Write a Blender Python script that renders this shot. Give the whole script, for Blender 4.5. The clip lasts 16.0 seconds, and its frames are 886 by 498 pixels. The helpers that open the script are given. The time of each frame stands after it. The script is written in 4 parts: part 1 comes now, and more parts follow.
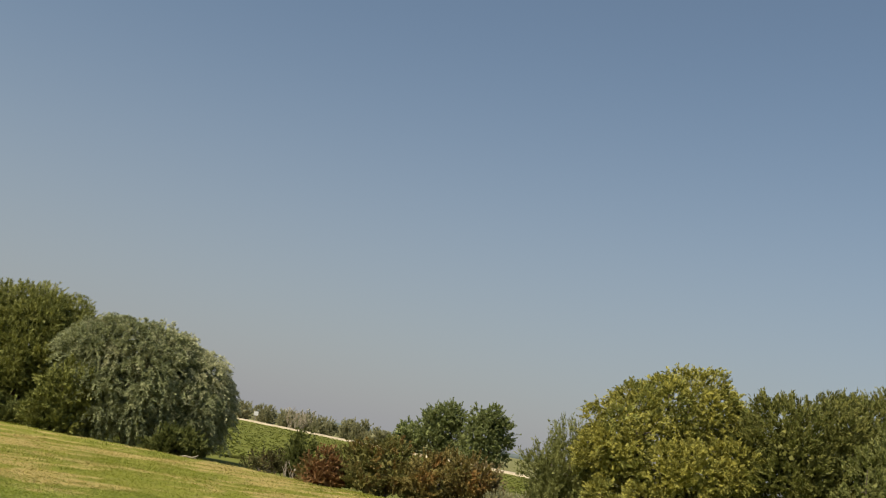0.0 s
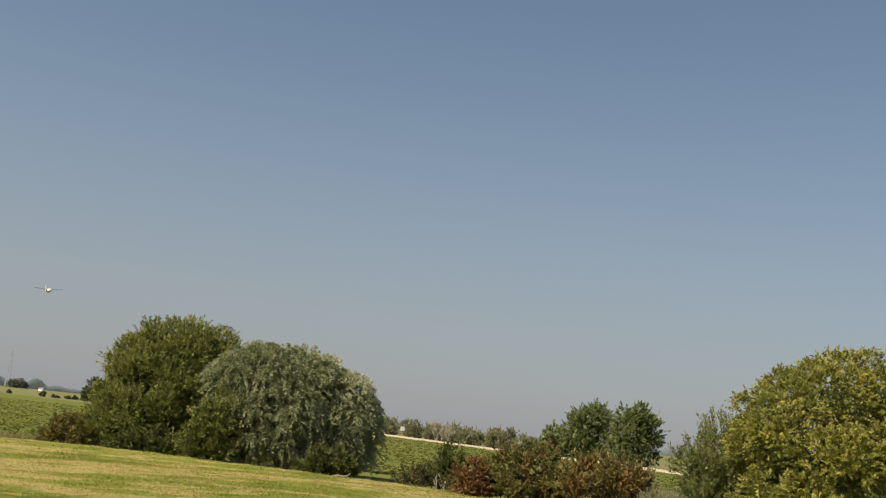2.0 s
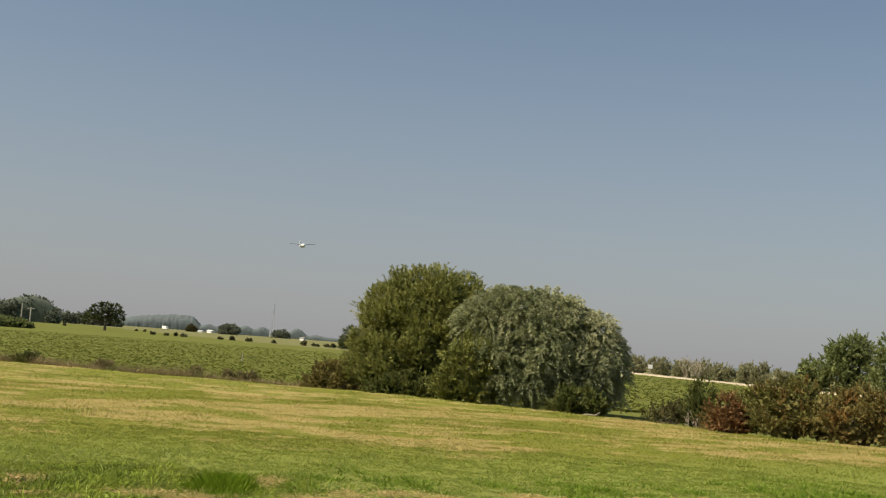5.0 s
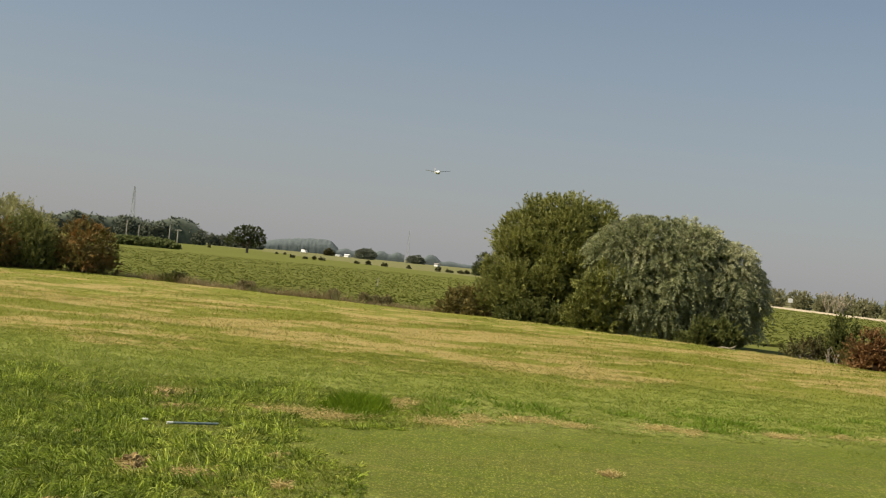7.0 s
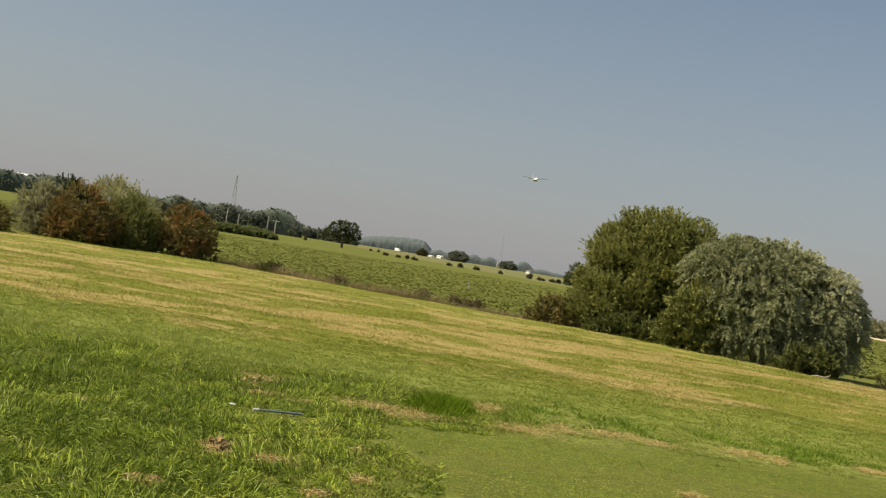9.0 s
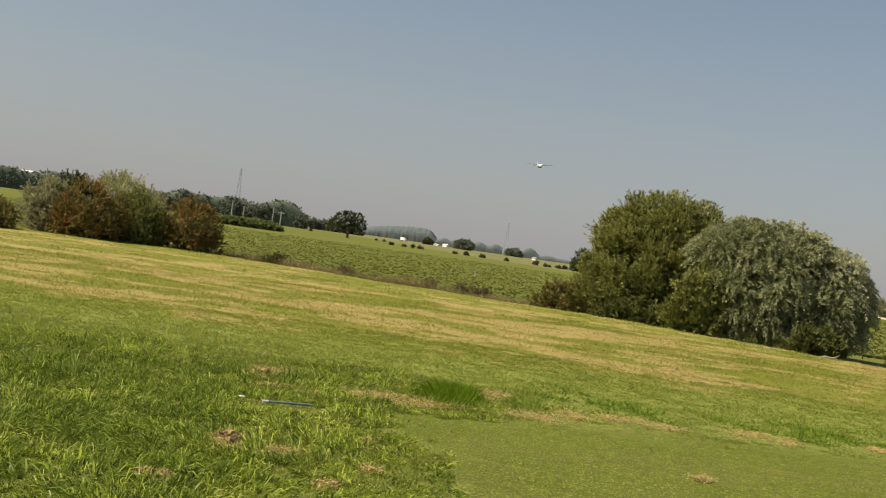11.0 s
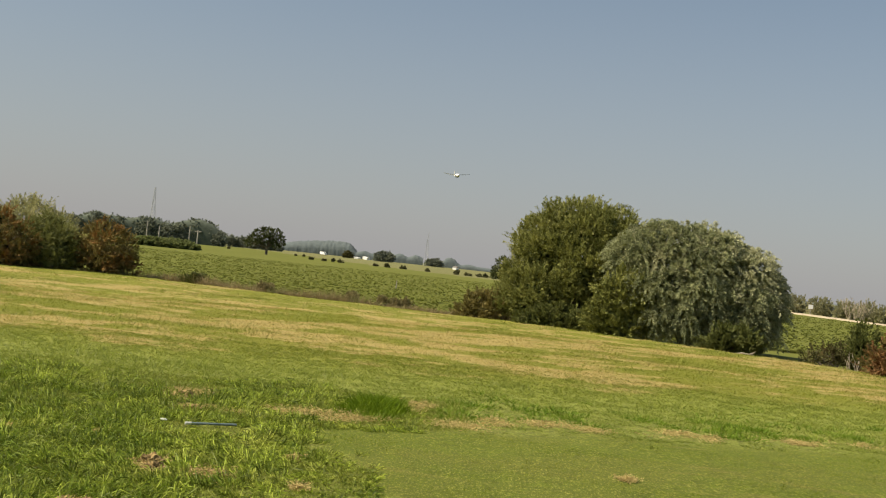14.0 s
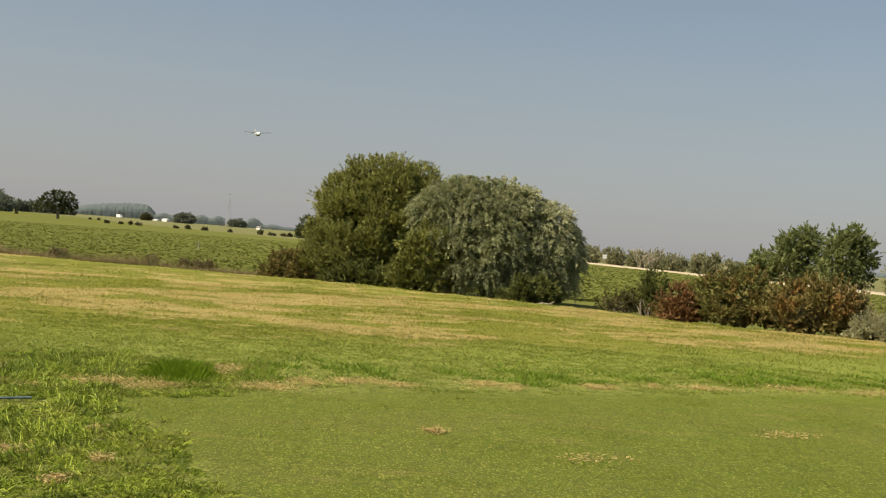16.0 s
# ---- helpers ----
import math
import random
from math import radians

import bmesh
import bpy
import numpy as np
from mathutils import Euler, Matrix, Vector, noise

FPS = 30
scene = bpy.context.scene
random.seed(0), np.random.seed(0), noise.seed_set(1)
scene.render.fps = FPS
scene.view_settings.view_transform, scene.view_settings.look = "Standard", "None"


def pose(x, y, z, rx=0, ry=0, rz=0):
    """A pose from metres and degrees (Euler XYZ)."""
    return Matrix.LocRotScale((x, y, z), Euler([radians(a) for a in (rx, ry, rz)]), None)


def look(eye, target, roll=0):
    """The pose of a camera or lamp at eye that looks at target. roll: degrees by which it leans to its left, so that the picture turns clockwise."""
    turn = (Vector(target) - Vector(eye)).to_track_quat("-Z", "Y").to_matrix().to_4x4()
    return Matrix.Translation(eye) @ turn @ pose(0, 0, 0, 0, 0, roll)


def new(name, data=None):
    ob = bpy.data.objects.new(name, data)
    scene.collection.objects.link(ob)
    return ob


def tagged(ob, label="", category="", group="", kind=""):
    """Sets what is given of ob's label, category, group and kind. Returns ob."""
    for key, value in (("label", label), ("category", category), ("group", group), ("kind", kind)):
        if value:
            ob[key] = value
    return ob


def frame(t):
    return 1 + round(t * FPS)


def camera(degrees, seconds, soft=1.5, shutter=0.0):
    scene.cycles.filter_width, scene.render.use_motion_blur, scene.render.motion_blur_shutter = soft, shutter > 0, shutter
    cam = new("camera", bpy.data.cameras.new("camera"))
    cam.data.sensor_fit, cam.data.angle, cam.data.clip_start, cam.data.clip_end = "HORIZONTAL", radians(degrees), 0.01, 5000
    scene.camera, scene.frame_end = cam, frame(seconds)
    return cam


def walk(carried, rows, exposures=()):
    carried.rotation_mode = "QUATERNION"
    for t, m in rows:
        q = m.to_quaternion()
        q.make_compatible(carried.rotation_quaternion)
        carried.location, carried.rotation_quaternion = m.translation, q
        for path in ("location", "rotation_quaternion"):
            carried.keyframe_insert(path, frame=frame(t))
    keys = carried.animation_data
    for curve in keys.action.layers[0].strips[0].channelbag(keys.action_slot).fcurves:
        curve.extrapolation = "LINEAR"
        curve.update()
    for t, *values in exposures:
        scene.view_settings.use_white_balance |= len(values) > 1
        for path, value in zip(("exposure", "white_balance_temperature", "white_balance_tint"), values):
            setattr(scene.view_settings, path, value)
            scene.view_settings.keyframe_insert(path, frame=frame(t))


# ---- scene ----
# ---------------- camera ----------------
EYE = 1.7
cam = camera(44.0, 16.0, soft=1.15)
PATH = [
    (0.0, 100.0, -9.84, -26.18), (0.5, 99.98, -8.32, -24.38), (1.0, 99.73, -7.75, -22.62), (1.5, 99.55, -6.46, -20.4),
    (2.0, 99.32, -5.88, -18.58), (2.5, 97.9, -5.16, -16.3), (3.0, 97.41, -3.7, -16.11), (3.5, 95.08, -1.68, -14.12),
    (4.0, 94.34, -2.28, -12.0), (4.5, 94.21, -3.02, -9.86), (5.0, 95.12, -4.24, -5.81), (5.2, 95.47, -3.98, -4.57),
    (7.3, 90.44, -6.19, 1.93), (7.5, 90.47, -6.74, 2.42), (8.0, 90.63, -7.44, 3.79), (8.5, 91.0, -8.64, 5.17),
    (9.0, 90.37, -9.2, 6.02), (11.3, 89.53, -7.47, 6.42), (11.5, 89.45, -6.78, 6.21), (12.0, 89.6, -5.96, 5.69),
    (12.5, 90.33, -5.66, 5.06), (13.0, 90.78, -5.6, 4.24), (13.5, 90.54, -5.85, 3.13), (14.0, 90.82, -5.91, 2.14),
    (14.5, 90.85, -5.55, -0.03), (15.0, 89.96, -4.97, -2.11), (15.5, 89.86, -4.34, -4.65), (16.0, 89.54, -4.44, -8.07),
]
walk(cam, [(t, pose(0, 0, EYE, rx, ry, rz)) for t, rx, ry, rz in PATH], exposures=[(0.0, 0.42, 6480, 9), (5.2, 0.42, 6560, 9), (9.2, 0.42, 6700, 9), (11.3, 0.50, 6750, 9), (16.0, 0.53, 6750, 9)])

# ---------------- daylight ----------------
SUN_AZ, SUN_EL = -107.0, 49.0          # degrees to the right of +y, and above the horizon
world = bpy.data.worlds.new("sky")
scene.world = world
world.use_nodes = True
wn, wl = world.node_tree.nodes, world.node_tree.links
sky = wn.new("ShaderNodeTexSky")
sky.sky_type = "NISHITA"
sky.sun_disc = False
sky.sun_elevation = radians(SUN_EL)
sky.sun_rotation = radians(SUN_AZ)
sky.altitude = 0
sky.air_density, sky.dust_density, sky.ozone_density = 0.95, 1.1, 2.6
wn["Background"].inputs["Strength"].default_value = 0.075
haze = wn.new("ShaderNodeMix")
haze.data_type = "RGBA"
haze.inputs[7].default_value = (3.50, 3.44, 3.66, 1)   # thin summer haze, thickest at the horizon
coord = wn.new("ShaderNodeTexCoord")
height = wn.new("ShaderNodeSeparateXYZ")
thick = wn.new("ShaderNodeMapRange")
thick.interpolation_type = "SMOOTHERSTEP"
thick.inputs[1].default_value, thick.inputs[2].default_value = -0.22, 0.48
thick.inputs[3].default_value, thick.inputs[4].default_value = 1.0, 0.14
wl.new(coord.outputs["Generated"], height.inputs[0])
wl.new(height.outputs["Z"], thick.inputs[0])
wl.new(thick.outputs[0], haze.inputs[0])
clear = wn.new("ShaderNodeMix")
clear.data_type, clear.blend_type = "RGBA", "MULTIPLY"
clear.inputs[0].default_value = 1.0
clear.inputs[7].default_value = (0.940, 1.0, 0.930, 1)
wl.new(sky.outputs["Color"], clear.inputs[6])
wl.new(clear.outputs[2], haze.inputs[6])
wl.new(haze.outputs[2], wn["Background"].inputs["Color"])

sun = new("sun", bpy.data.lights.new("sun", "SUN"))
sun.data.energy = 5.0
sun.data.angle = radians(0.6)
sun.data.color = (1.0, 0.89, 0.71)
sd = Vector((math.sin(radians(SUN_AZ)) * math.cos(radians(SUN_EL)), math.cos(radians(SUN_AZ)) * math.cos(radians(SUN_EL)), math.sin(radians(SUN_EL))))
sun.matrix_world = look(sd * 50, (0, 0, 0))


# ---------------- materials ----------------
class Net:
    """A short way to write node materials."""

    def __init__(self, name):
        self.mat = bpy.data.materials.new(name)
        self.mat.use_nodes = True
        self.n, self.l = self.mat.node_tree.nodes, self.mat.node_tree.links
        self.bsdf = self.n["Principled BSDF"]

    def put(self, socket, value):
        if isinstance(value, bpy.types.NodeSocket):
            self.l.new(value, socket)
        elif isinstance(value, (tuple, list)) and len(value) == 3 and socket.type == "RGBA":
            socket.default_value = (*value, 1)
        else:
            socket.default_value = value

    def pos(self, scale=(1, 1, 1), turn=0.0):
        g = self.n.new("ShaderNodeNewGeometry")
        m = self.n.new("ShaderNodeMapping")
        m.inputs["Scale"].default_value = scale
        m.inputs["Rotation"].default_value = (0, 0, turn)
        self.l.new(g.outputs["Position"], m.inputs["Vector"])
        return m.outputs["Vector"]

    def split(self, vector):
        s = self.n.new("ShaderNodeSeparateXYZ")
        self.l.new(vector, s.inputs[0])
        return s.outputs

    def island(self):
        return self.n.new("ShaderNodeNewGeometry").outputs["Random Per Island"]

    def each(self):
        return self.n.new("ShaderNodeObjectInfo").outputs["Random"]

    def noise(self, vector, scale, detail=3.0, rough=0.55):
        t = self.n.new("ShaderNodeTexNoise")
        t.inputs["Scale"].default_value, t.inputs["Detail"].default_value, t.inputs["Roughness"].default_value = scale, detail, rough
        self.l.new(vector, t.inputs["Vector"])
        return t.outputs["Fac"]

    def ramp(self, value, a, b, to_a=0.0, to_b=1.0):
        r = self.n.new("ShaderNodeMapRange")
        r.interpolation_type = "SMOOTHSTEP"
        for socket, v in zip(r.inputs, (value, a, b, to_a, to_b)):
            self.put(socket, v)
        return r.outputs[0]

    def math(self, kind, a, b=0.0):
        m = self.n.new("ShaderNodeMath")
        m.operation = kind
        self.put(m.inputs[0], a)
        self.put(m.inputs[1], b)
        return m.outputs[0]

    def mix(self, fac, a, b):
        m = self.n.new("ShaderNodeMix")
        m.data_type = "RGBA"
        self.put(m.inputs[0], fac)
        self.put(m.inputs[6], a)
        self.put(m.inputs[7], b)
        return m.outputs[2]

    def bump(self, height, strength, distance):
        b = self.n.new("ShaderNodeBump")
        b.inputs["Strength"].default_value, b.inputs["Distance"].default_value = strength, distance
        self.l.new(height, b.inputs["Height"])
        self.l.new(b.outputs[0], self.bsdf.inputs["Normal"])

    def done(self, color, rough=0.8, metal=0.0, sheen=None):
        self.put(self.bsdf.inputs["Base Color"], color)
        self.put(self.bsdf.inputs["Roughness"], rough)
        self.put(self.bsdf.inputs["Metallic"], metal)
        self.bsdf.inputs["Specular IOR Level"].default_value = 0.40
        return self.mat

    def thin(self, color, share=0.3, rough=0.6, gloss=0.25):
        """A leaf or blade that lets part of the light through."""
        self.done(color, rough)
        self.bsdf.inputs["Specular IOR Level"].default_value = gloss
        tr = self.n.new("ShaderNodeBsdfTranslucent")
        self.put(tr.inputs["Color"], color)
        mx = self.n.new("ShaderNodeMixShader")
        mx.inputs[0].default_value = share
        self.l.new(self.bsdf.outputs[0], mx.inputs[1])
        self.l.new(tr.outputs[0], mx.inputs[2])
        self.l.new(mx.outputs[0], self.n["Material Output"].inputs["Surface"])
        return self.mat


def leaf_mat(name, dark, light, accent=None, accent_from=0.55, blotch=1.1, share=0.3, gloss=0.18):
    """Leaves that differ one by one and in patches; accent: a third colour (berries, yellow sprays) in patches."""
    k = Net(name)
    p = k.pos()
    c = k.mix(k.island(), dark, light)
    c = k.mix(k.ramp(k.noise(p, blotch, 2), 0.35, 0.7, 0.0, 0.6), c, light)
    c = k.mix(k.ramp(k.noise(p, blotch * 3.7, 2), 0.42, 0.62, 0.38, 0.0), c, dark)
    if accent:
        patch = k.ramp(k.noise(p, blotch * 0.9 + 0.13, 4, 0.65), accent_from - 0.09, accent_from + 0.09)
        c = k.mix(patch, c, accent)
    return k.thin(c, share, 0.6, gloss)


def plain_mat(name, a, b, scale=6.0, rough=0.8, metal=0.0, relief=0.0):
    k = Net(name)
    p = k.pos()
    f = k.noise(p, scale, 5, 0.6)
    if relief:
        k.bump(k.noise(p, scale * 6, 3), 0.5, relief)
    return k.done(k.mix(k.ramp(f, 0.3, 0.7), a, b), rough, metal)


def turf_color(k, jitter=False):
    """Colour of the mown field by place: green turf, bands of dry cuttings, bare tufts."""
    p = k.pos()
    x, y, z = k.split(p)
    wob = k.math("MULTIPLY", k.math("SUBTRACT", k.noise(p, 0.35, 2), 0.5), 2.2)
    yy = k.math("ADD", k.math("SUBTRACT", y, k.math("MULTIPLY", k.math("MAXIMUM", x, 0.0), 0.34)), wob)
    band = k.noise(k.pos((0.20, 0.30, 0.2), -0.06), 1.0, 3, 0.5)
    fine = k.noise(k.pos((0.55, 0.80, 0.2), 0.05), 1.0, 7, 0.72)
    amount = k.math("ADD", k.math("MULTIPLY", band, 0.36), k.math("MULTIPLY", fine, 0.64))
    zone = k.math("ADD", k.ramp(yy, 14.5, 18.5, -0.15, 0.015), k.ramp(yy, 27.0, 40.0, 0.0, -0.035))
    if jitter:
        zone = k.math("ADD", zone, k.math("MULTIPLY", k.math("SUBTRACT", k.math("FRACT", k.math("MULTIPLY", k.island(), 3.7)), 0.5), 0.06))
    straw = k.ramp(k.math("ADD", amount, zone), 0.482, 0.548)
    green = k.mix(k.noise(p, 1.3, 4, 0.6), (0.150, 0.166, 0.016), (0.240, 0.242, 0.031))
    green = k.mix(k.ramp(k.noise(p, 0.42, 3), 0.5, 0.75, 0.0, 0.5), green, (0.31, 0.285, 0.055))
    near = k.ramp(yy, 14.0, 19.0, 0.6, 0.0)
    green = k.mix(near, green, (0.282, 0.340, 0.070))
    dry = k.mix(k.noise(p, 3.0, 4, 0.7), (0.395, 0.288, 0.108), (0.555, 0.412, 0.176))
    # the close-mown strip
    ragged = k.math("MULTIPLY", k.math("SUBTRACT", k.noise(p, 1.6, 4, 0.65), 0.5), 1.1)
    side_a = k.ramp(k.math("SUBTRACT", k.math("ADD", 11.5, k.math("ADD", ragged, k.math("MULTIPLY", x, 0.34))), y), -0.25, 0.35)
    side_b = k.ramp(k.math("ADD", k.math("ADD", x, -2.61), k.math("ADD", k.math("MULTIPLY", ragged, 0.4), k.math("MULTIPLY", y, 0.40))), -0.1, 0.2)
    strip = k.math("MULTIPLY", side_a, side_b)
    mown = k.mix(k.noise(p, 2.1, 5, 0.65), (0.100, 0.147, 0.010), (0.174, 0.208, 0.019))
    mown = k.mix(k.ramp(k.noise(k.pos((0.35, 0.8, 1)), 1.0, 4, 0.6), 0.43, 0.64, 0.0, 0.5), mown, (0.185, 0.185, 0.036))
    mown = k.mix(k.ramp(k.noise(k.pos((0.5, 1.3, 1), 0.2), 1.0, 4, 0.6), 0.58, 0.74, 0.0, 0.5), mown, (0.33, 0.255, 0.088))
    green = k.mix(strip, green, mown)
    straw = k.math("MULTIPLY", straw, k.math("SUBTRACT", 1.0, strip))
    green = k.mix(k.ramp(k.noise(p, 4.3, 3, 0.7), 0.45, 0.72, 0.0, 0.42), green, (0.10, 0.14, 0.012))
    dry = k.mix(k.ramp(k.noise(p, 5.1, 3, 0.7), 0.5, 0.75, 0.0, 0.5), dry, (0.26, 0.19, 0.07))
    return k.mix(k.math("MULTIPLY", straw, 0.82), green, dry), p, strip


def turf_ground():
    k = Net("turf_soil")
    c, p, strip = turf_color(k)
    y = k.split(p)[1]
    # dark thatch, deepened near by for the shade between tufts
    thatch_shade = k.math("MULTIPLY", k.ramp(k.noise(p, 7, 5, 0.75), 0.3, 0.7, 0.1, 0.9), k.math("SUBTRACT", k.ramp(y, 11.0, 17.0, 0.85, 0.26), k.math("MULTIPLY", strip, 0.35)))
    c = k.mix(thatch_shade, c, (0.050, 0.050, 0.014))
    # single stems painted bright, the gaps between them painted dark as shade
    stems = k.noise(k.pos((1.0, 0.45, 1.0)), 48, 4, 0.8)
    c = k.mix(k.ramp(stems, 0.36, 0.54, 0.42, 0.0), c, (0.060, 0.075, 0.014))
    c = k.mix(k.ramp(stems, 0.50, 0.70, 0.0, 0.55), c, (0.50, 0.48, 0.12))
    k.bump(k.noise(p, 40, 6, 0.75), 0.8, 0.03)
    k.done(c, 1.0)
    k.bsdf.inputs["Specular IOR Level"].default_value = 0.2
    return k.mat


def turf_blade(name, tint=None, amount=0.0, vary=0.55, gloss=0.12, share=0.5, patchy=True):
    k = Net(name)
    c, p, strip = turf_color(k, True)
    if tint:
        c = k.mix(amount, c, tint)
    if tint and patchy:
        c = k.mix(k.ramp(k.noise(p, 2.2, 4, 0.7), 0.38, 0.56, 0.82, 0.0), c, (0.050, 0.092, 0.009))
        c = k.mix(k.ramp(k.noise(k.pos((1.1, 1.1, 1)), 1.9, 4, 0.7), 0.48, 0.64, 0.0, 0.7), c, (0.52, 0.54, 0.110))
        c = k.mix(k.ramp(k.noise(k.pos((1, 1, 1)), 3.1, 4, 0.7), 0.60, 0.74, 0.0, 0.5), c, (0.33, 0.27, 0.08))
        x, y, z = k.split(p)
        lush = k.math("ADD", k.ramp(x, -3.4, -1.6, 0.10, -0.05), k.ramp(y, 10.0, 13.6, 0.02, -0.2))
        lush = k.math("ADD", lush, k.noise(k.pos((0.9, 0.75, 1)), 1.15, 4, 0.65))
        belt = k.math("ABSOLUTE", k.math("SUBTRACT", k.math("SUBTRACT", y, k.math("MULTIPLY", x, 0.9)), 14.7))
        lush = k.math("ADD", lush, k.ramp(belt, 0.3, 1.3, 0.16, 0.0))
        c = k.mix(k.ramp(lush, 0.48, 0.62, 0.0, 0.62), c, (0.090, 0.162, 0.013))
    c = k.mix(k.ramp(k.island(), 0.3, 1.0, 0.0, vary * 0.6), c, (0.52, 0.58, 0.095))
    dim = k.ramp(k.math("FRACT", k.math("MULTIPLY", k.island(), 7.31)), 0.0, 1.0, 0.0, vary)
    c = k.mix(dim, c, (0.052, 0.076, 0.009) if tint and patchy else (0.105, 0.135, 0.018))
    return k.thin(c, share, 0.45, gloss)


def crop_ground():
    k = Net("crop_field")
    p = k.pos()
    rows = k.noise(k.pos((0.05, 1.1, 1), 0.28), 1.0, 3, 0.6)
    c = k.mix(k.ramp(rows, 0.35, 0.65), (0.122, 0.136, 0.032), (0.142, 0.154, 0.040))
    c = k.mix(k.ramp(k.noise(p, 0.35, 5, 0.7), 0.40, 0.66, 0.0, 0.6), c, (0.138, 0.142, 0.038))
    c = k.mix(k.ramp(k.noise(k.pos((0.03, 0.05, 1), 0.1), 1.0, 4, 0.6), 0.42, 0.62, 0.0, 0.5), c, (0.112, 0.120, 0.030))
    k.bump(k.noise(p, 2.2, 5, 0.7), 0.5, 0.12)
    k.done(c, 1.0)
    k.bsdf.inputs["Specular IOR Level"].default_value = 0.03
    return k.mat


def rough_ground(name, a, b, c3):
    k = Net(name)
    p = k.pos()
    c = k.mix(k.noise(p, 1.7, 5, 0.65), a, b)
    c = k.mix(k.ramp(k.noise(p, 0.25, 4, 0.6), 0.45, 0.65), c, c3)
    k.bump(k.noise(p, 8, 5, 0.7), 0.8, 0.1)
    k.done(c, 1.0)
    k.bsdf.inputs["Specular IOR Level"].default_value = 0.03
    return k.mat


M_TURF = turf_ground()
M_CROP = crop_ground()
M_DITCH = rough_ground("ditch_bank", (0.16, 0.145, 0.055), (0.28, 0.22, 0.10), (0.13, 0.15, 0.045))
M_PALE = rough_ground("far_pasture", (0.150, 0.152, 0.064), (0.215, 0.200, 0.095), (0.138, 0.146, 0.060))
M_BARK = plain_mat("bark", (0.06, 0.05, 0.035), (0.16, 0.135, 0.10), 9, 0.9, 0, 0.02)
M_DEADWOOD = plain_mat("dead_wood", (0.27, 0.225, 0.16), (0.46, 0.40, 0.30), 7, 0.9, 0, 0.01)
M_DUST = plain_mat("dry_track", (0.34, 0.28, 0.18), (0.46, 0.39, 0.27), 0.7, 0.95, 0, 0.03)
M_WHITE = plain_mat("white_paint", (0.74, 0.74, 0.72), (0.82, 0.82, 0.80), 3, 0.45)
M_CHALK = plain_mat("soiled_white_plastic", (0.40, 0.42, 0.38), (0.62, 0.63, 0.58), 60, 0.6)
M_DARK = plain_mat("dark_rubber", (0.02, 0.02, 0.02), (0.04, 0.04, 0.045), 8, 0.6)
M_STEEL = plain_mat("galvanised_steel", (0.42, 0.43, 0.44), (0.52, 0.53, 0.54), 2, 0.6, 0.2)
M_POLE = plain_mat("weathered_pole", (0.30, 0.28, 0.24), (0.42, 0.39, 0.34), 2, 0.9)
M_SOIL = plain_mat("torn_soil", (0.12, 0.080, 0.030), (0.40, 0.285, 0.115), 26, 0.95, 0, 0.02)
M_BLUE = plain_mat("blue_grey_plastic", (0.075, 0.115, 0.125), (0.17, 0.22, 0.225), 12, 0.6)
M_ROOF = plain_mat("grey_roof", (0.22, 0.20, 0.19), (0.32, 0.28, 0.26), 2, 0.9)

L_OLIVE = leaf_mat("olive_willow_leaf", (0.092, 0.108, 0.028), (0.325, 0.325, 0.088), None, 0.5, 1.1, 0.20)
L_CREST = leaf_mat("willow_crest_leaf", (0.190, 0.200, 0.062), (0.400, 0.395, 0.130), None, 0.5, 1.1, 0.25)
L_GREY = leaf_mat("grey_willow_leaf", (0.092, 0.114, 0.048), (0.425, 0.438, 0.230), None, 0.5, 1.1, 0.20)
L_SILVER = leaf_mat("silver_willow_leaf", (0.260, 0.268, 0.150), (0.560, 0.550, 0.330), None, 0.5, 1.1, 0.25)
L_GOLD = leaf_mat("golden_willow_leaf", (0.125, 0.130, 0.030), (0.520, 0.470, 0.105), (0.215, 0.230, 0.062), 0.56, 0.8, 0.20)
L_GREEN = leaf_mat("shrub_leaf", (0.075, 0.092, 0.024), (0.170, 0.180, 0.052))
L_DUSK = leaf_mat("dark_willow_leaf", (0.080, 0.094, 0.022), (0.235, 0.225, 0.062), None, 0.5, 1.1, 0.2)
L_SCRUB = leaf_mat("scrub_leaf", (0.215, 0.215, 0.115), (0.400, 0.380, 0.210), None, 0.5, 1.1, 0.45)
L_BROAD = leaf_mat("broad_tree_leaf", (0.170, 0.200, 0.080), (0.300, 0.332, 0.130), None, 0.5, 0.3, 0.45, 0.05)
L_DARKG = leaf_mat("dark_shrub_leaf", (0.035, 0.050, 0.016), (0.080, 0.098, 0.030))
L_HAW = leaf_mat("hawthorn_leaf", (0.105, 0.112, 0.032), (0.250, 0.222, 0.066), (0.265, 0.150, 0.050), 0.60, 1.1, 0.28)
L_RED = leaf_mat("red_hawthorn_leaf", (0.175, 0.092, 0.040), (0.330, 0.180, 0.075), (0.16, 0.135, 0.048), 0.56, 1.1, 0.30)
L_RUST = leaf_mat("rusty_hawthorn_leaf", (0.112, 0.100, 0.034), (0.300, 0.240, 0.076), (0.310, 0.172, 0.055), 0.56, 1.1, 0.22)
L_PALE = leaf_mat("pale_willow_leaf", (0.240, 0.240, 0.100), (0.500, 0.475, 0.230))
L_BRAMBLE = leaf_mat("bramble_leaf", (0.060, 0.064, 0.022), (0.130, 0.118, 0.046), (0.13, 0.085, 0.038), 0.60)
L_REED = leaf_mat("dry_reed", (0.20, 0.155, 0.075), (0.36, 0.285, 0.14), (0.17, 0.175, 0.06), 0.58, 0.5, 0.35)
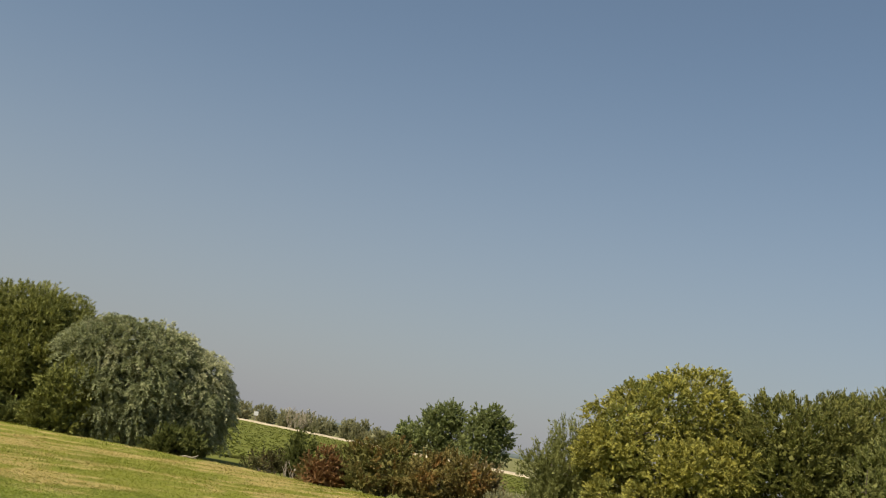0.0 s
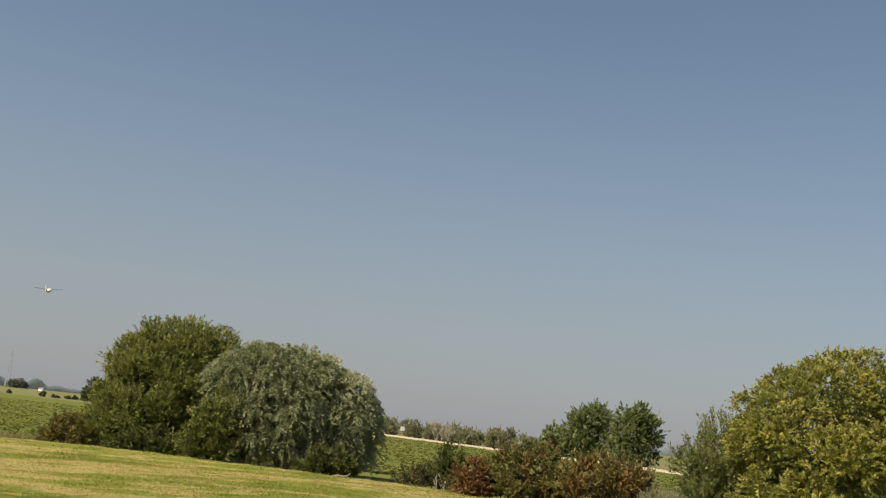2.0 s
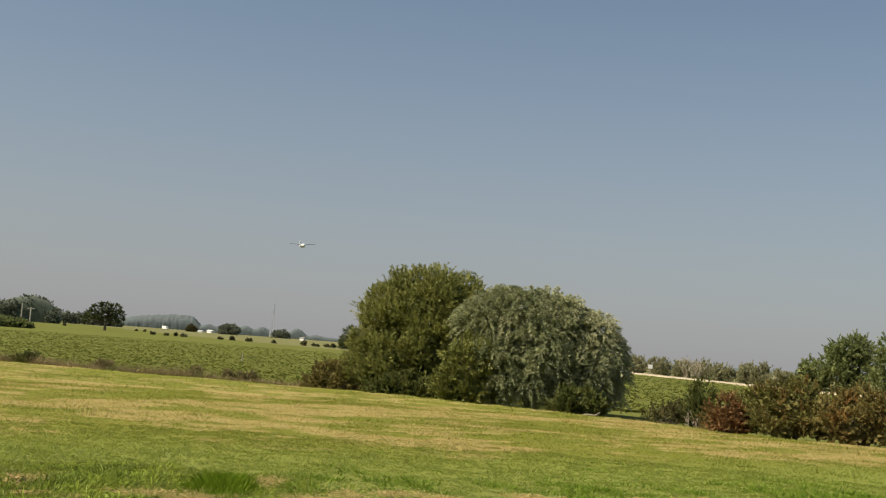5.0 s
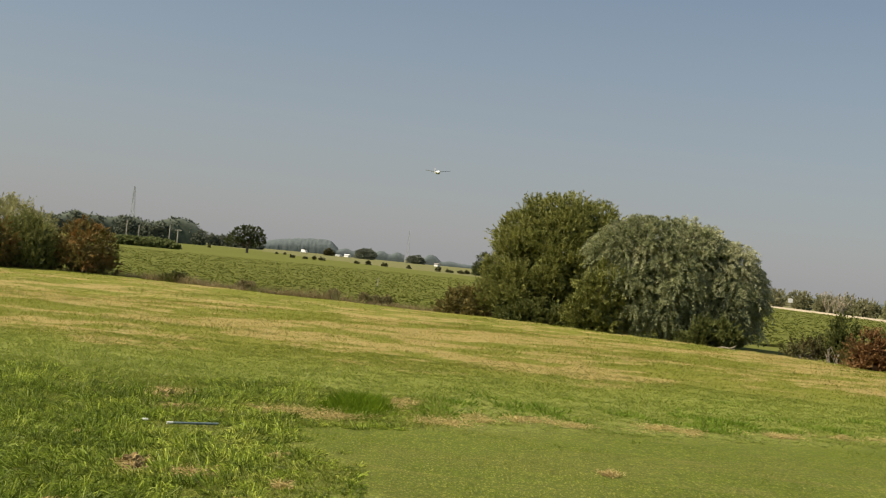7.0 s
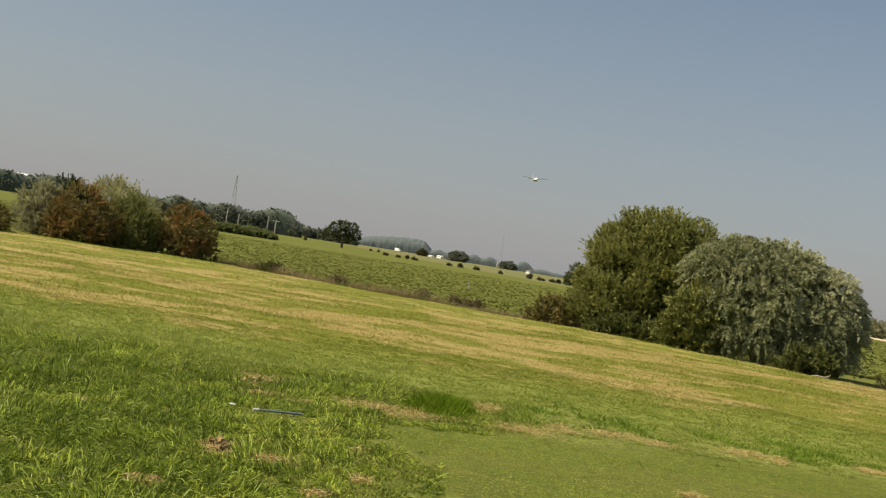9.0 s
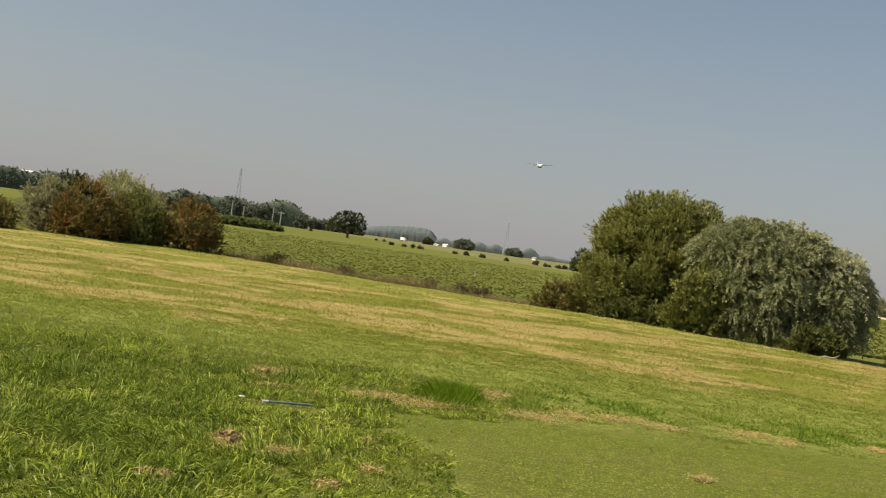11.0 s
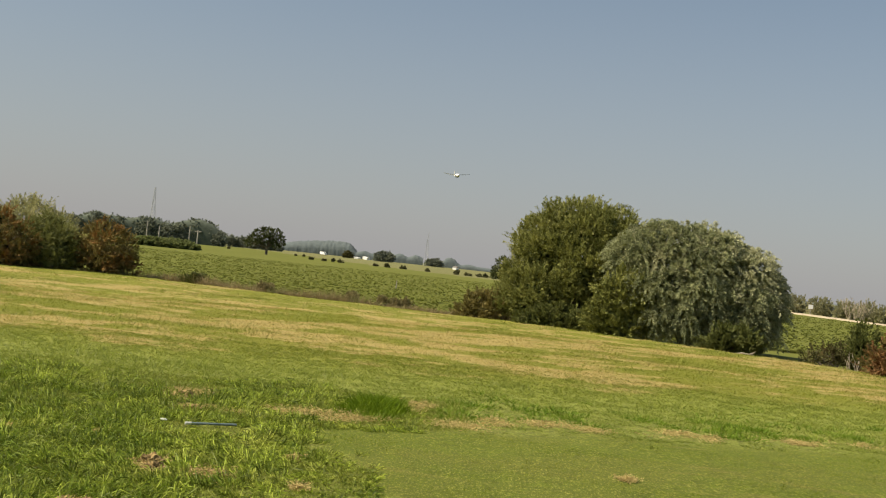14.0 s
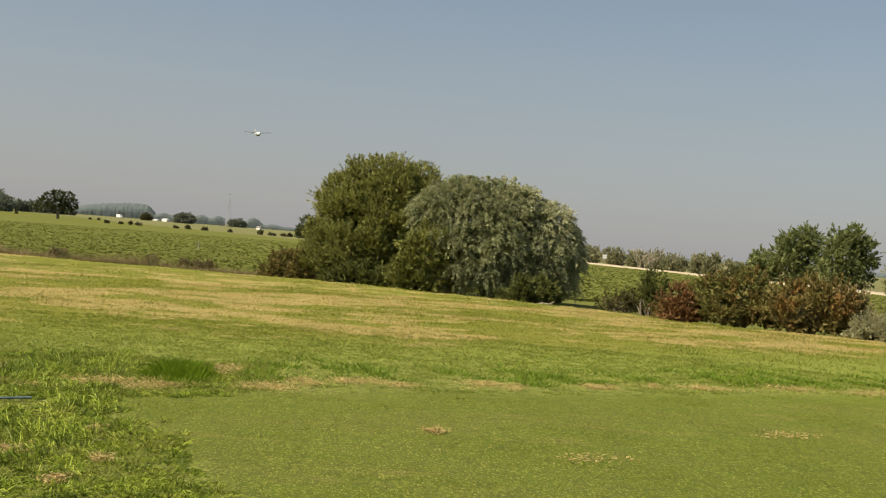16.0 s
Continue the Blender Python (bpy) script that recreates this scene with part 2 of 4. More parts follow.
L_BANK = leaf_mat("bank_bramble_leaf", (0.19, 0.165, 0.070), (0.32, 0.27, 0.125), None, 0.5, 1.1, 0.45)
L_BROWN = leaf_mat("brown_hawthorn_leaf", (0.150, 0.130, 0.042), (0.290, 0.235, 0.078), None, 0.5, 1.1, 0.4)
L_SHOOT = leaf_mat("pale_shoot_leaf", (0.115, 0.130, 0.038), (0.272, 0.276, 0.092))
L_FAR = leaf_mat("far_tree_leaf", (0.060, 0.076, 0.028), (0.125, 0.140, 0.052), None, 0.5, 0.2)
# distant haze is put into the next two colours: paler, greyer foliage
L_WOOD = leaf_mat("hazed_wood_leaf", (0.195, 0.216, 0.162), (0.250, 0.270, 0.205), None, 0.5, 0.05, 0.45, 0.05)
L_HAZE = plain_mat("hazed_far_wood", (0.084, 0.104, 0.106), (0.112, 0.134, 0.132), 0.35, 1.0, 0, 0.0)
M_CANOPY = plain_mat("distant_canopy", (0.062, 0.078, 0.058), (0.100, 0.118, 0.088), 0.3, 1.0, 0, 0.0)
L_BORDER = leaf_mat("border_shrub_leaf", (0.085, 0.088, 0.040), (0.165, 0.158, 0.072), None, 0.5, 0.5)
L_CROP = leaf_mat("crop_leaf", (0.120, 0.142, 0.030), (0.195, 0.206, 0.052), None, 0.5, 0.35, 0.3, 0.06)
B_TURF = turf_blade("turf_blade", None, 0.0, 0.4, 0.06)
B_STRIP = turf_blade("strip_blade", None, 0.0, 0.5, 0.03)
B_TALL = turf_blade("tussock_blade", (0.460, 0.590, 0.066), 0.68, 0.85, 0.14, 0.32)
# short blades darkened in colour for the shade between tufts
B_UNDER = turf_blade("gap_shade_blade", (0.145, 0.160, 0.030), 0.7, 0.5, 0.03, 0.3, False)
B_MID = turf_blade("sward_blade", (0.285, 0.335, 0.078), 0.45, 0.42, 0.2, 0.5, False)


# ---------------- building helpers ----------------
def part(name, bm, material, parent=None, label=""):
    """One bmesh as one mesh object under a thing or a part."""
    me = bpy.data.meshes.new(name)
    bm.to_mesh(me)
    bm.free()
    me.materials.append(material)
    ob = new(name, me)
    ob.parent = parent
    if label:
        tagged(ob, label)
    return ob


def soup(name, verts, faces, material, parent=None, smooth=False):
    """A mesh from arrays; faces all have the same number of corners."""
    me = bpy.data.meshes.new(name)
    k = faces.shape[1]
    me.vertices.add(len(verts))
    me.vertices.foreach_set("co", np.ascontiguousarray(verts, dtype=np.float32).ravel())
    me.loops.add(faces.size)
    me.loops.foreach_set("vertex_index", np.ascontiguousarray(faces, dtype=np.int32).ravel())
    me.polygons.add(len(faces))
    me.polygons.foreach_set("loop_start", np.arange(0, faces.size, k, dtype=np.int32))
    if smooth:
        me.polygons.foreach_set("use_smooth", np.ones(len(faces), dtype=bool))
    me.update(calc_edges=True)
    me.materials.append(material)
    ob = new(name, me)
    ob.parent = parent
    return ob


def thing(name, at, label, category, group="", kind=""):
    ob = new(name)
    ob.location = at
    ob.empty_display_size = 0.2
    return tagged(ob, label, category, group, kind)


def tube(bm, pts, radii, sides=6):
    """A tapered tube along the points, closed at both ends."""
    rings = []
    for i, p in enumerate(pts):
        p = Vector(p)
        d = (Vector(pts[min(i + 1, len(pts) - 1)]) - Vector(pts[max(i - 1, 0)])).normalized()
        a = d.cross(Vector((0.31, 0.95, 0.05))).normalized()
        b = d.cross(a)
        rings.append([bm.verts.new(p + (a * math.cos(2 * math.pi * j / sides) + b * math.sin(2 * math.pi * j / sides)) * radii[i]) for j in range(sides)])
    for r0, r1 in zip(rings, rings[1:]):
        for j in range(sides):
            bm.faces.new((r0[j], r0[(j + 1) % sides], r1[(j + 1) % sides], r1[j]))
    bm.faces.new(rings[0][::-1])
    bm.faces.new(rings[-1])


def block(bm, size, at=(0, 0, 0), bevel=0.0, turn=0.0):
    got = bmesh.ops.create_cube(bm, size=1.0)["verts"]
    bmesh.ops.scale(bm, vec=size, verts=got)
    if bevel:
        edges = list({e for v in got for e in v.link_edges})
        got = [v for v in bmesh.ops.bevel(bm, geom=edges, offset=bevel, segments=2, affect="EDGES", profile=0.5)["verts"]]
    if turn:
        bmesh.ops.rotate(bm, cent=(0, 0, 0), matrix=Matrix.Rotation(turn, 3, "Z"), verts=got)
    bmesh.ops.translate(bm, vec=at, verts=got)


def unit(v):
    return v / np.maximum(np.linalg.norm(v, axis=-1, keepdims=True), 1e-9)


def leaf_tris(base, way, length, width, rng, face=None):
    """Slim pointed leaves: base points, directions, lengths, widths; face: the way each blade's flat side turns."""
    n = len(base)
    if face is None:
        face = unit(rng.normal(size=(n, 3)))
    side = unit(np.cross(way, face))
    w = side * (width * 0.55)[:, None]
    foot = base + way * (length * 0.3)[:, None]
    verts = np.stack([foot + w, base + way * length[:, None], foot - w], 1).reshape(-1, 3)
    return verts, np.arange(3 * n).reshape(n, 3)


def sprays(rng, lobes, count, per, spray, leaf, lift, spread=0.5, bough=0.0, floor=0.03, droop=0.0, full=1.0, facing=0.75):
    """Leafy shoots over a crown made of rounded lobes (cx, cy, cz, rx, ry, rz), gathered in domed boughs.
    lift above 0 sends the shoots up, below 0 lets them hang; droop bends their tips down."""
    lobes = np.array(lobes, dtype=float)
    bough = bough or spray * 1.15
    area = lobes[:, 3] * lobes[:, 5] + lobes[:, 4] * lobes[:, 5] + lobes[:, 3] * lobes[:, 4]
    tries = max(40, int(area.sum() * 4.2 / (3.14 * bough * bough) * 5.0))
    pick = rng.choice(len(lobes), size=tries, p=area / area.sum())
    d = unit(rng.normal(size=(tries, 3)))
    at = lobes[pick, :3] + d * lobes[pick, 3:] * (0.80 + 0.20 * rng.random((tries, 1)))
    keep = at[:, 2] > floor + 0.05
    for lobe in lobes:
        keep &= (((at - lobe[:3]) / lobe[3:]) ** 2).sum(1) > 0.55
    at, d, pick = at[keep], d[keep], pick[keep]
    kept = []
    for i in range(len(at)):
        if not kept or (((at[kept] - at[i]) ** 2).sum(1) > (bough * 0.98) ** 2).all():
            kept.append(i)
    at, d, pick = at[kept], d[kept], pick[kept]
    out = unit(unit(d / lobes[pick, 3:]) + rng.normal(size=d.shape) * 0.25)
    # shoots of a bough fan out over its dome
    own = rng.integers(len(at), size=count)
    size_b = bough * full * (0.48 + 0.42 * rng.random(len(at)))
    q = np.sqrt(rng.random(count))
    tang = unit(np.cross(out[own], unit(rng.normal(size=(count, 3)))))
    dome = size_b[own] / full * 1.2 * (1 - q ** 2)
    root = at[own] + tang * (q * size_b[own])[:, None] + out[own] * (dome - 0.55 * bough)[:, None]
    axis = unit(out[own] * 0.7 + tang * (q * 0.8)[:, None] + np.array([0, 0, lift]) + rng.normal(size=root.shape) * spread * 0.5)
    size = spray * (0.45 + 0.9 * rng.random(count) ** 1.5) * np.where(rng.random(count) < 0.05, 1.4, 1.0)
    # a shoot's leaves stand in two ranks and face much the same way
    face = unit(out[own] * facing + tang * (q * 0.5 * facing)[:, None] + np.array([0, 0, 0.4 * facing]) + rng.normal(size=root.shape) * 0.45)
    if facing < 0.5:
        face = unit(np.array(sd) + rng.normal(size=root.shape) * 0.5)   # leaves of a far crown all face the sun, which evens and lightens its tone
    rank = unit(np.cross(axis, face))
    t = rng.random((count, per))
    base = root[:, None] + axis[:, None] * (t * size[:, None])[..., None] + rng.normal(size=(count, per, 3)) * (spray * 0.035)
    base[..., 2] -= droop * size[:, None] * t ** 2
    hand = np.where(rng.random((count, per, 1)) < 0.5, -1.0, 1.0)
    way = unit(axis[:, None] * 0.8 + rank[:, None] * hand * 0.45 + rng.normal(size=(count, per, 3)) * 0.22 + np.array([0, 0, 0.25 * lift - 0.5 * droop]))
    turned = unit(face[:, None] + rng.normal(size=(count, per, 3)) * 0.45)
    base, way, turned = base.reshape(-1, 3), way.reshape(-1, 3), turned.reshape(-1, 3)
    ok = base[:, 2] > floor
    base, way, turned = base[ok], way[ok], turned[ok]
    n = len(base)
    length = leaf[0] * (0.6 + 0.8 * rng.random(n))
    return leaf_tris(base, way, length, length * leaf[1] * 1.2, rng, turned)


def join_soups(pieces):
    verts, faces, k = [], [], 0
    for v, f in pieces:
        verts.append(v)
        faces.append(f + k)
        k += len(v)
    return np.concatenate(verts), np.concatenate(faces)


def core(rng, lobes, count, leaf):
    """Sparse inner leaves that close a crown's depth."""
    lobes = np.array(lobes, dtype=float)
    pick = rng.integers(len(lobes), size=count)
    at = lobes[pick, :3] + unit(rng.normal(size=(count, 3))) * lobes[pick, 3:] * (0.25 + 0.47 * rng.random((count, 1)))
    at = at[at[:, 2] > 0.05]
    n = len(at)
    length = leaf * (0.7 + 0.6 * rng.random(n))
    return leaf_tris(at, unit(rng.normal(size=(n, 3))), length, length * 0.9, rng)


def woody(name, x, y, lobes, leaf_material, label, category, seed, count=600, per=24, spray=0.4, leaf=(0.1, 0.36),
          lift=0.5, spread=0.5, stems=4, stem_r=0.06, inner=1600, inner_leaf=0.15, group="", z=None, bough=0.0, droop=0.0, bole=0.0, full=1.0, fringe=None):
    """A tree or shrub: stems that reach into the lobes, and a crown of leafy shoots."""
    rng = np.random.default_rng(seed)
    z0 = ground_z(x, y) if z is None else z
    root = thing(name, (x, y, z0 - 0.02), label, category, group)
    bm = bmesh.new()
    for i in range(stems):
        c = lobes[i % len(lobes)]
        a = rng.uniform(0, 2 * math.pi)
        b0 = Vector((c[0] * 0.25 + 0.12 * math.cos(a), c[1] * 0.25 + 0.12 * math.sin(a), -0.05))
        if bole:
            b0 = Vector((0.1 * math.cos(a), 0.1 * math.sin(a), bole * rng.uniform(0.75, 1.0)))
        top = Vector((c[0] + c[3] * rng.uniform(-0.4, 0.4), c[1] + c[4] * rng.uniform(-0.4, 0.4), c[2] + c[5] * rng.uniform(0.2, 0.75)))
        bend = (b0 + top) / 2 + Vector(rng.normal(size=3) * 0.12 * c[5])
        k1, k2 = b0.lerp(bend, 0.5), bend.lerp(top, 0.5)
        tube(bm, [b0, k1, bend, k2, top], [stem_r, stem_r * 0.85, stem_r * 0.66, stem_r * 0.42, stem_r * 0.15])
        for j in range(3):
            s = bend.lerp(top, rng.uniform(0.0, 0.8))
            e = s + Vector((c[3] * rng.uniform(-0.7, 0.7), c[4] * rng.uniform(-0.7, 0.7), c[5] * rng.uniform(0.05, 0.5)))
            tube(bm, [s, s.lerp(e, 0.5) + Vector((0, 0, 0.06 * c[5])), e], [stem_r * 0.4, stem_r * 0.26, stem_r * 0.08], 5)
    if bole:
        tube(bm, [(0, 0, -0.3), (0.05, 0, 0.3), (0, 0, bole * 0.6), (0, 0, bole)], [stem_r * 2.2, stem_r * 1.7, stem_r * 1.5, stem_r * 1.1], 9)
    part("trunk", bm, M_BARK, root)
    v, f = join_soups([sprays(rng, lobes, count, per, spray, leaf, lift, spread, bough, droop=droop, full=full), core(rng, lobes, inner, inner_leaf)])
    soup("crown", v, f, leaf_material, root)
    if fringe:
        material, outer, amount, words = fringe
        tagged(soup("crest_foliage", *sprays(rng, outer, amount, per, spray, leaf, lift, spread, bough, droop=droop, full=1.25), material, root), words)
    return root


def P(az, r):
    """Plan place from a bearing in degrees (right of +y) and a distance."""
    return r * math.sin(radians(az)), r * math.cos(radians(az))


# ---------------- the ground ----------------
EDGE = [(-400, 150), (-120, 75), (-45, 49.5), (-20, 40.5), (-13.8, 43.7), (-9.6, 41.0), (-5, 39.3), (1.1, 38.2), (6.1, 33.9), (9.6, 31.0), (12.0, 27.6), (14.9, 25.9), (17.7, 24.6), (30, 19.5), (90, 0), (400, -90)]
EX, EY = np.array([p[0] for p in EDGE], dtype=float), np.array([p[1] for p in EDGE], dtype=float)


def edge_y(x):
    return np.interp(x, EX, EY)


def smooth01(v):
    v = np.clip(v, 0, 1)
    return v * v * (3 - 2 * v)


def ground_height(x, y):
    """Mown field at 0, a shallow ditch along its edge, then land that falls a metre towards the distance."""
    x, y = np.asarray(x, dtype=float), np.asarray(y, dtype=float)
    u = y - edge_y(x)
    r = np.hypot(x, y)
    z = -0.75 * smooth01(u / 2.6) + 0.45 * smooth01((u - 3.4) / 2.6)
    z = z - 0.7 * np.clip((r - 50) / 250, 0, 1) * (u > 0)
    lump = 0.025 * np.sin(x * 0.9 + 1.3 * np.sin(y * 0.31)) * np.sin(y * 0.7 + 0.8 * np.sin(x * 0.5)) + 0.012 * np.sin(x * 2.7 + y * 1.9) * np.sin(y * 2.3 - x)
    return z + lump * np.where(r < 60, 1.0, 0.0)


def ground_z(x, y):
    return float(ground_height(x, y))


def crop_far(x):
    """Far border of the crop field."""
    return np.interp(x, [-400, -188, -145, -105, -56, -28, -9, 0, 30, 62], [700, 726, 690, 590, 420, 349, 318, 293, 270, 330])


def build_ground():
    az = np.radians(np.concatenate([np.arange(-60, 63, 1.5), np.arange(64, 300, 4.0)]))
    rad = [0.0, 1.0, 2.0, 3.0, 4.0, 5.0]
    while rad[-1] < 62:
        rad.append(rad[-1] + 0.5)
    while rad[-1] < 4600:
        rad.append(rad[-1] * 1.022)
    rad = np.array(rad[1:])
    A, R = np.meshgrid(az, rad)
    X, Y = R * np.sin(A), R * np.cos(A)
    Z = ground_height(X, Y)
    verts = np.concatenate([[[0, 0, ground_z(0, 0)]], np.stack([X, Y, Z], 2).reshape(-1, 3)])
    n, m = len(az), len(rad)
    i, j = np.meshgrid(np.arange(m - 1), np.arange(n), indexing="ij")
    q = lambda a, b: 1 + a * n + b % n
    faces = np.stack([q(i, j), q(i, j + 1), q(i + 1, j + 1), q(i + 1, j)], -1).reshape(-1, 4)
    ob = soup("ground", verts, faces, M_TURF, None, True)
    for material in (M_DITCH, M_CROP, M_PALE):
        ob.data.materials.append(material)
    c = verts[faces].mean(1)
    u = c[:, 1] - edge_y(c[:, 0])
    slot = np.where(u < 0.15, 0, np.where(u < 6.0, 1, 2))
    far = (u >= 6.0) & ((c[:, 1] > crop_far(c[:, 0])) | (c[:, 0] > 61))
    slot[far] = 3
    ob.data.polygons.foreach_set("material_index", slot.astype(np.int32))
    bm = bmesh.new()
    bm.from_mesh(ob.data)
    bm.verts.ensure_lookup_table()
    for b in range(n):
        bm.faces.new((bm.verts[0], bm.verts[1 + (b + 1) % n], bm.verts[1 + b]))
    bm.to_mesh(ob.data)
    bm.free()
    tagged(ob, "mown grass field with dry cuttings, ditch and green crop land", "ground", "", "structure")


build_ground()


def build_track():
    """The pale dusty farm track beyond the crop field."""
    pts = [(60.5, 40), (62.5, 80), (64.0, 112), (61.5, 151), (61.5, 190), (62.5, 226), (64, 300), (70, 420)]
    bm = bmesh.new()
    prev = None
    for i in range(len(pts) - 1):
        for s in np.linspace(0, 1, 12, endpoint=False):
            x = pts[i][0] * (1 - s) + pts[i + 1][0] * s
            y = pts[i][1] * (1 - s) + pts[i + 1][1] * s
            z = ground_z(x, y)
            w = 1.5 + 0.2 * math.sin(y * 0.3)
            row = [bm.verts.new((x - w - 0.6, y, z - 0.05)), bm.verts.new((x - w, y, z + 0.22)), bm.verts.new((x + w, y, z + 0.24)), bm.verts.new((x + w + 0.6, y, z - 0.05))]
            if prev:
                for a in range(3):
                    bm.faces.new((prev[a], prev[a + 1], row[a + 1], row[a]))
            prev = row
    tagged(part("road", bm, M_DUST), "pale dry dusty farm track beside crop field", "road", "", "structure")


build_track()


# ---------------- grass ----------------
def runway(x, y, rough=0.0, rng=None):
    """True on the close-mown strip; rough: how far single tufts stray over its border."""
    if rng is not None:
        x, y = x + rng.normal(0, rough * 0.4, len(x)), y + rng.normal(0, rough, len(x))
    return (y < 11.5 + 0.34 * x + 0.12 * np.sin(2.1 * x) + 0.06 * np.sin(5.3 * x)) & (x > -1.75 + (10.9 - y) * 0.40 + 0.10 * np.sin(3.1 * y) + 0.05 * np.sin(9 * y))


def blades(name, label, material, rng, x, y, height, width, lean, ways=None, kind="stuff"):
    """Single blades; ways: the bearing in which each one leans."""
    n = len(x)
    z = ground_height(x, y) - 0.005
    base = np.stack([x, y, z], 1)
    a = rng.uniform(0, 2 * np.pi, n)
    side = np.stack([np.cos(a), np.sin(a), np.zeros(n)], 1) * (width * (0.6 + 0.8 * rng.random(n)))[:, None] * 0.5
    b = rng.uniform(0, 2 * np.pi, n)
    if ways is not None:
        b = ways
    h = height * (0.4 + 1.2 * rng.random(n))
    tip = base + np.stack([np.cos(b) * lean * h, np.sin(b) * lean * h, h], 1)
    verts = np.stack([base - side, base + side, tip], 1).reshape(-1, 3)
    ob = soup(name, verts, np.arange(3 * n).reshape(n, 3), material)
    return tagged(ob, label, "grass", "", kind)


def bent_blades(base, way, length, width, rng):
    """Blades that rise and then arch over, three faces each."""
    n = len(base)
    side = unit(np.cross(way, unit(rng.normal(size=(n, 3))))) * (width * 0.5)[:, None]
    fall = unit(way * np.array([1, 1, 0.25]) + np.stack([np.zeros(n), np.zeros(n), -0.15 - 0.55 * rng.random(n)], 1))
    mid = base + way * (length * 0.6)[:, None]
    tip = mid + fall * (length * 0.5)[:, None]
    tip[:, 2] = np.maximum(tip[:, 2], base[:, 2] + 0.004)
    verts = np.stack([base - side, base + side, mid + side * 0.8, mid - side * 0.8, tip], 1).reshape(-1, 3)
    k = np.arange(n)[:, None] * 5
    faces = np.concatenate([k + np.array([[0, 1, 2]]), k + np.array([[0, 2, 3]]), k + np.array([[3, 2, 4]])])
    return verts, faces


def sector(rng, n, r0, r1, a0=-33, a1=50):
    r = np.sqrt(rng.random(n) * (r1 * r1 - r0 * r0) + r0 * r0)
    a = np.radians(rng.uniform(a0, a1, n))
    return r * np.sin(a), r * np.cos(a)


# bare and raked places: x, y, width, depth, share covered by cuttings
SPOTS = [(-1.75, 11.65, 0.45, 0.22, 1.3), (-1.2, 11.5, 0.35, 0.16, 1.2), (-0.6, 13.0, 0.28, 0.3, 0.9), (-0.04, 11.85, 0.45, 0.24, 1.0), (0.35, 12.3, 0.26, 0.2, 0.8), (0.98, 12.5, 0.36, 0.24, 1.0), (1.40, 12.35, 0.22, 0.20, 0.9), (2.45, 12.95, 0.34, 0.2, 1.0), (2.85, 12.85, 0.22, 0.14, 0.7),
         (3.95, 13.4, 0.36, 0.2, 1.0), (4.85, 13.6, 0.16, 0.12, 0.6), (5.6, 13.8, 0.5, 0.16, 0.9), (7.0, 14.2, 0.6, 0.2, 0.8), (-3.1, 11.9, 0.26, 0.4, 1.4), (-2.8, 10.95, 0.26, 0.16, 1.0), (-2.32, 10.94, 0.16, 0.12, 0.8), (-2.25, 7.88, 0.13, 0.22, 1.6), (-1.80, 7.88, 0.20, 0.16, 1.6),
         (-1.15, 7.8, 0.07, 0.09, 1.2), (-1.32, 7.11, 0.09, 0.08, 0.9), (-1.37, 8.8, 0.06, 0.07, 0.8), (-2.30, 6.60, 0.10, 0.08, 1.0), (-3.05, 9.0, 0.07, 0.08, 0.6), (-3.76, 8.9, 0.08, 0.07, 0.6), (1.37, 9.44, 0.10, 0.08, 1.3), (2.62, 8.60, 0.34, 0.10, 0.35), (5.17, 10.5, 0.40, 0.12, 0.4), (8.2, 14.4, 0.5, 0.2, 0.8)]


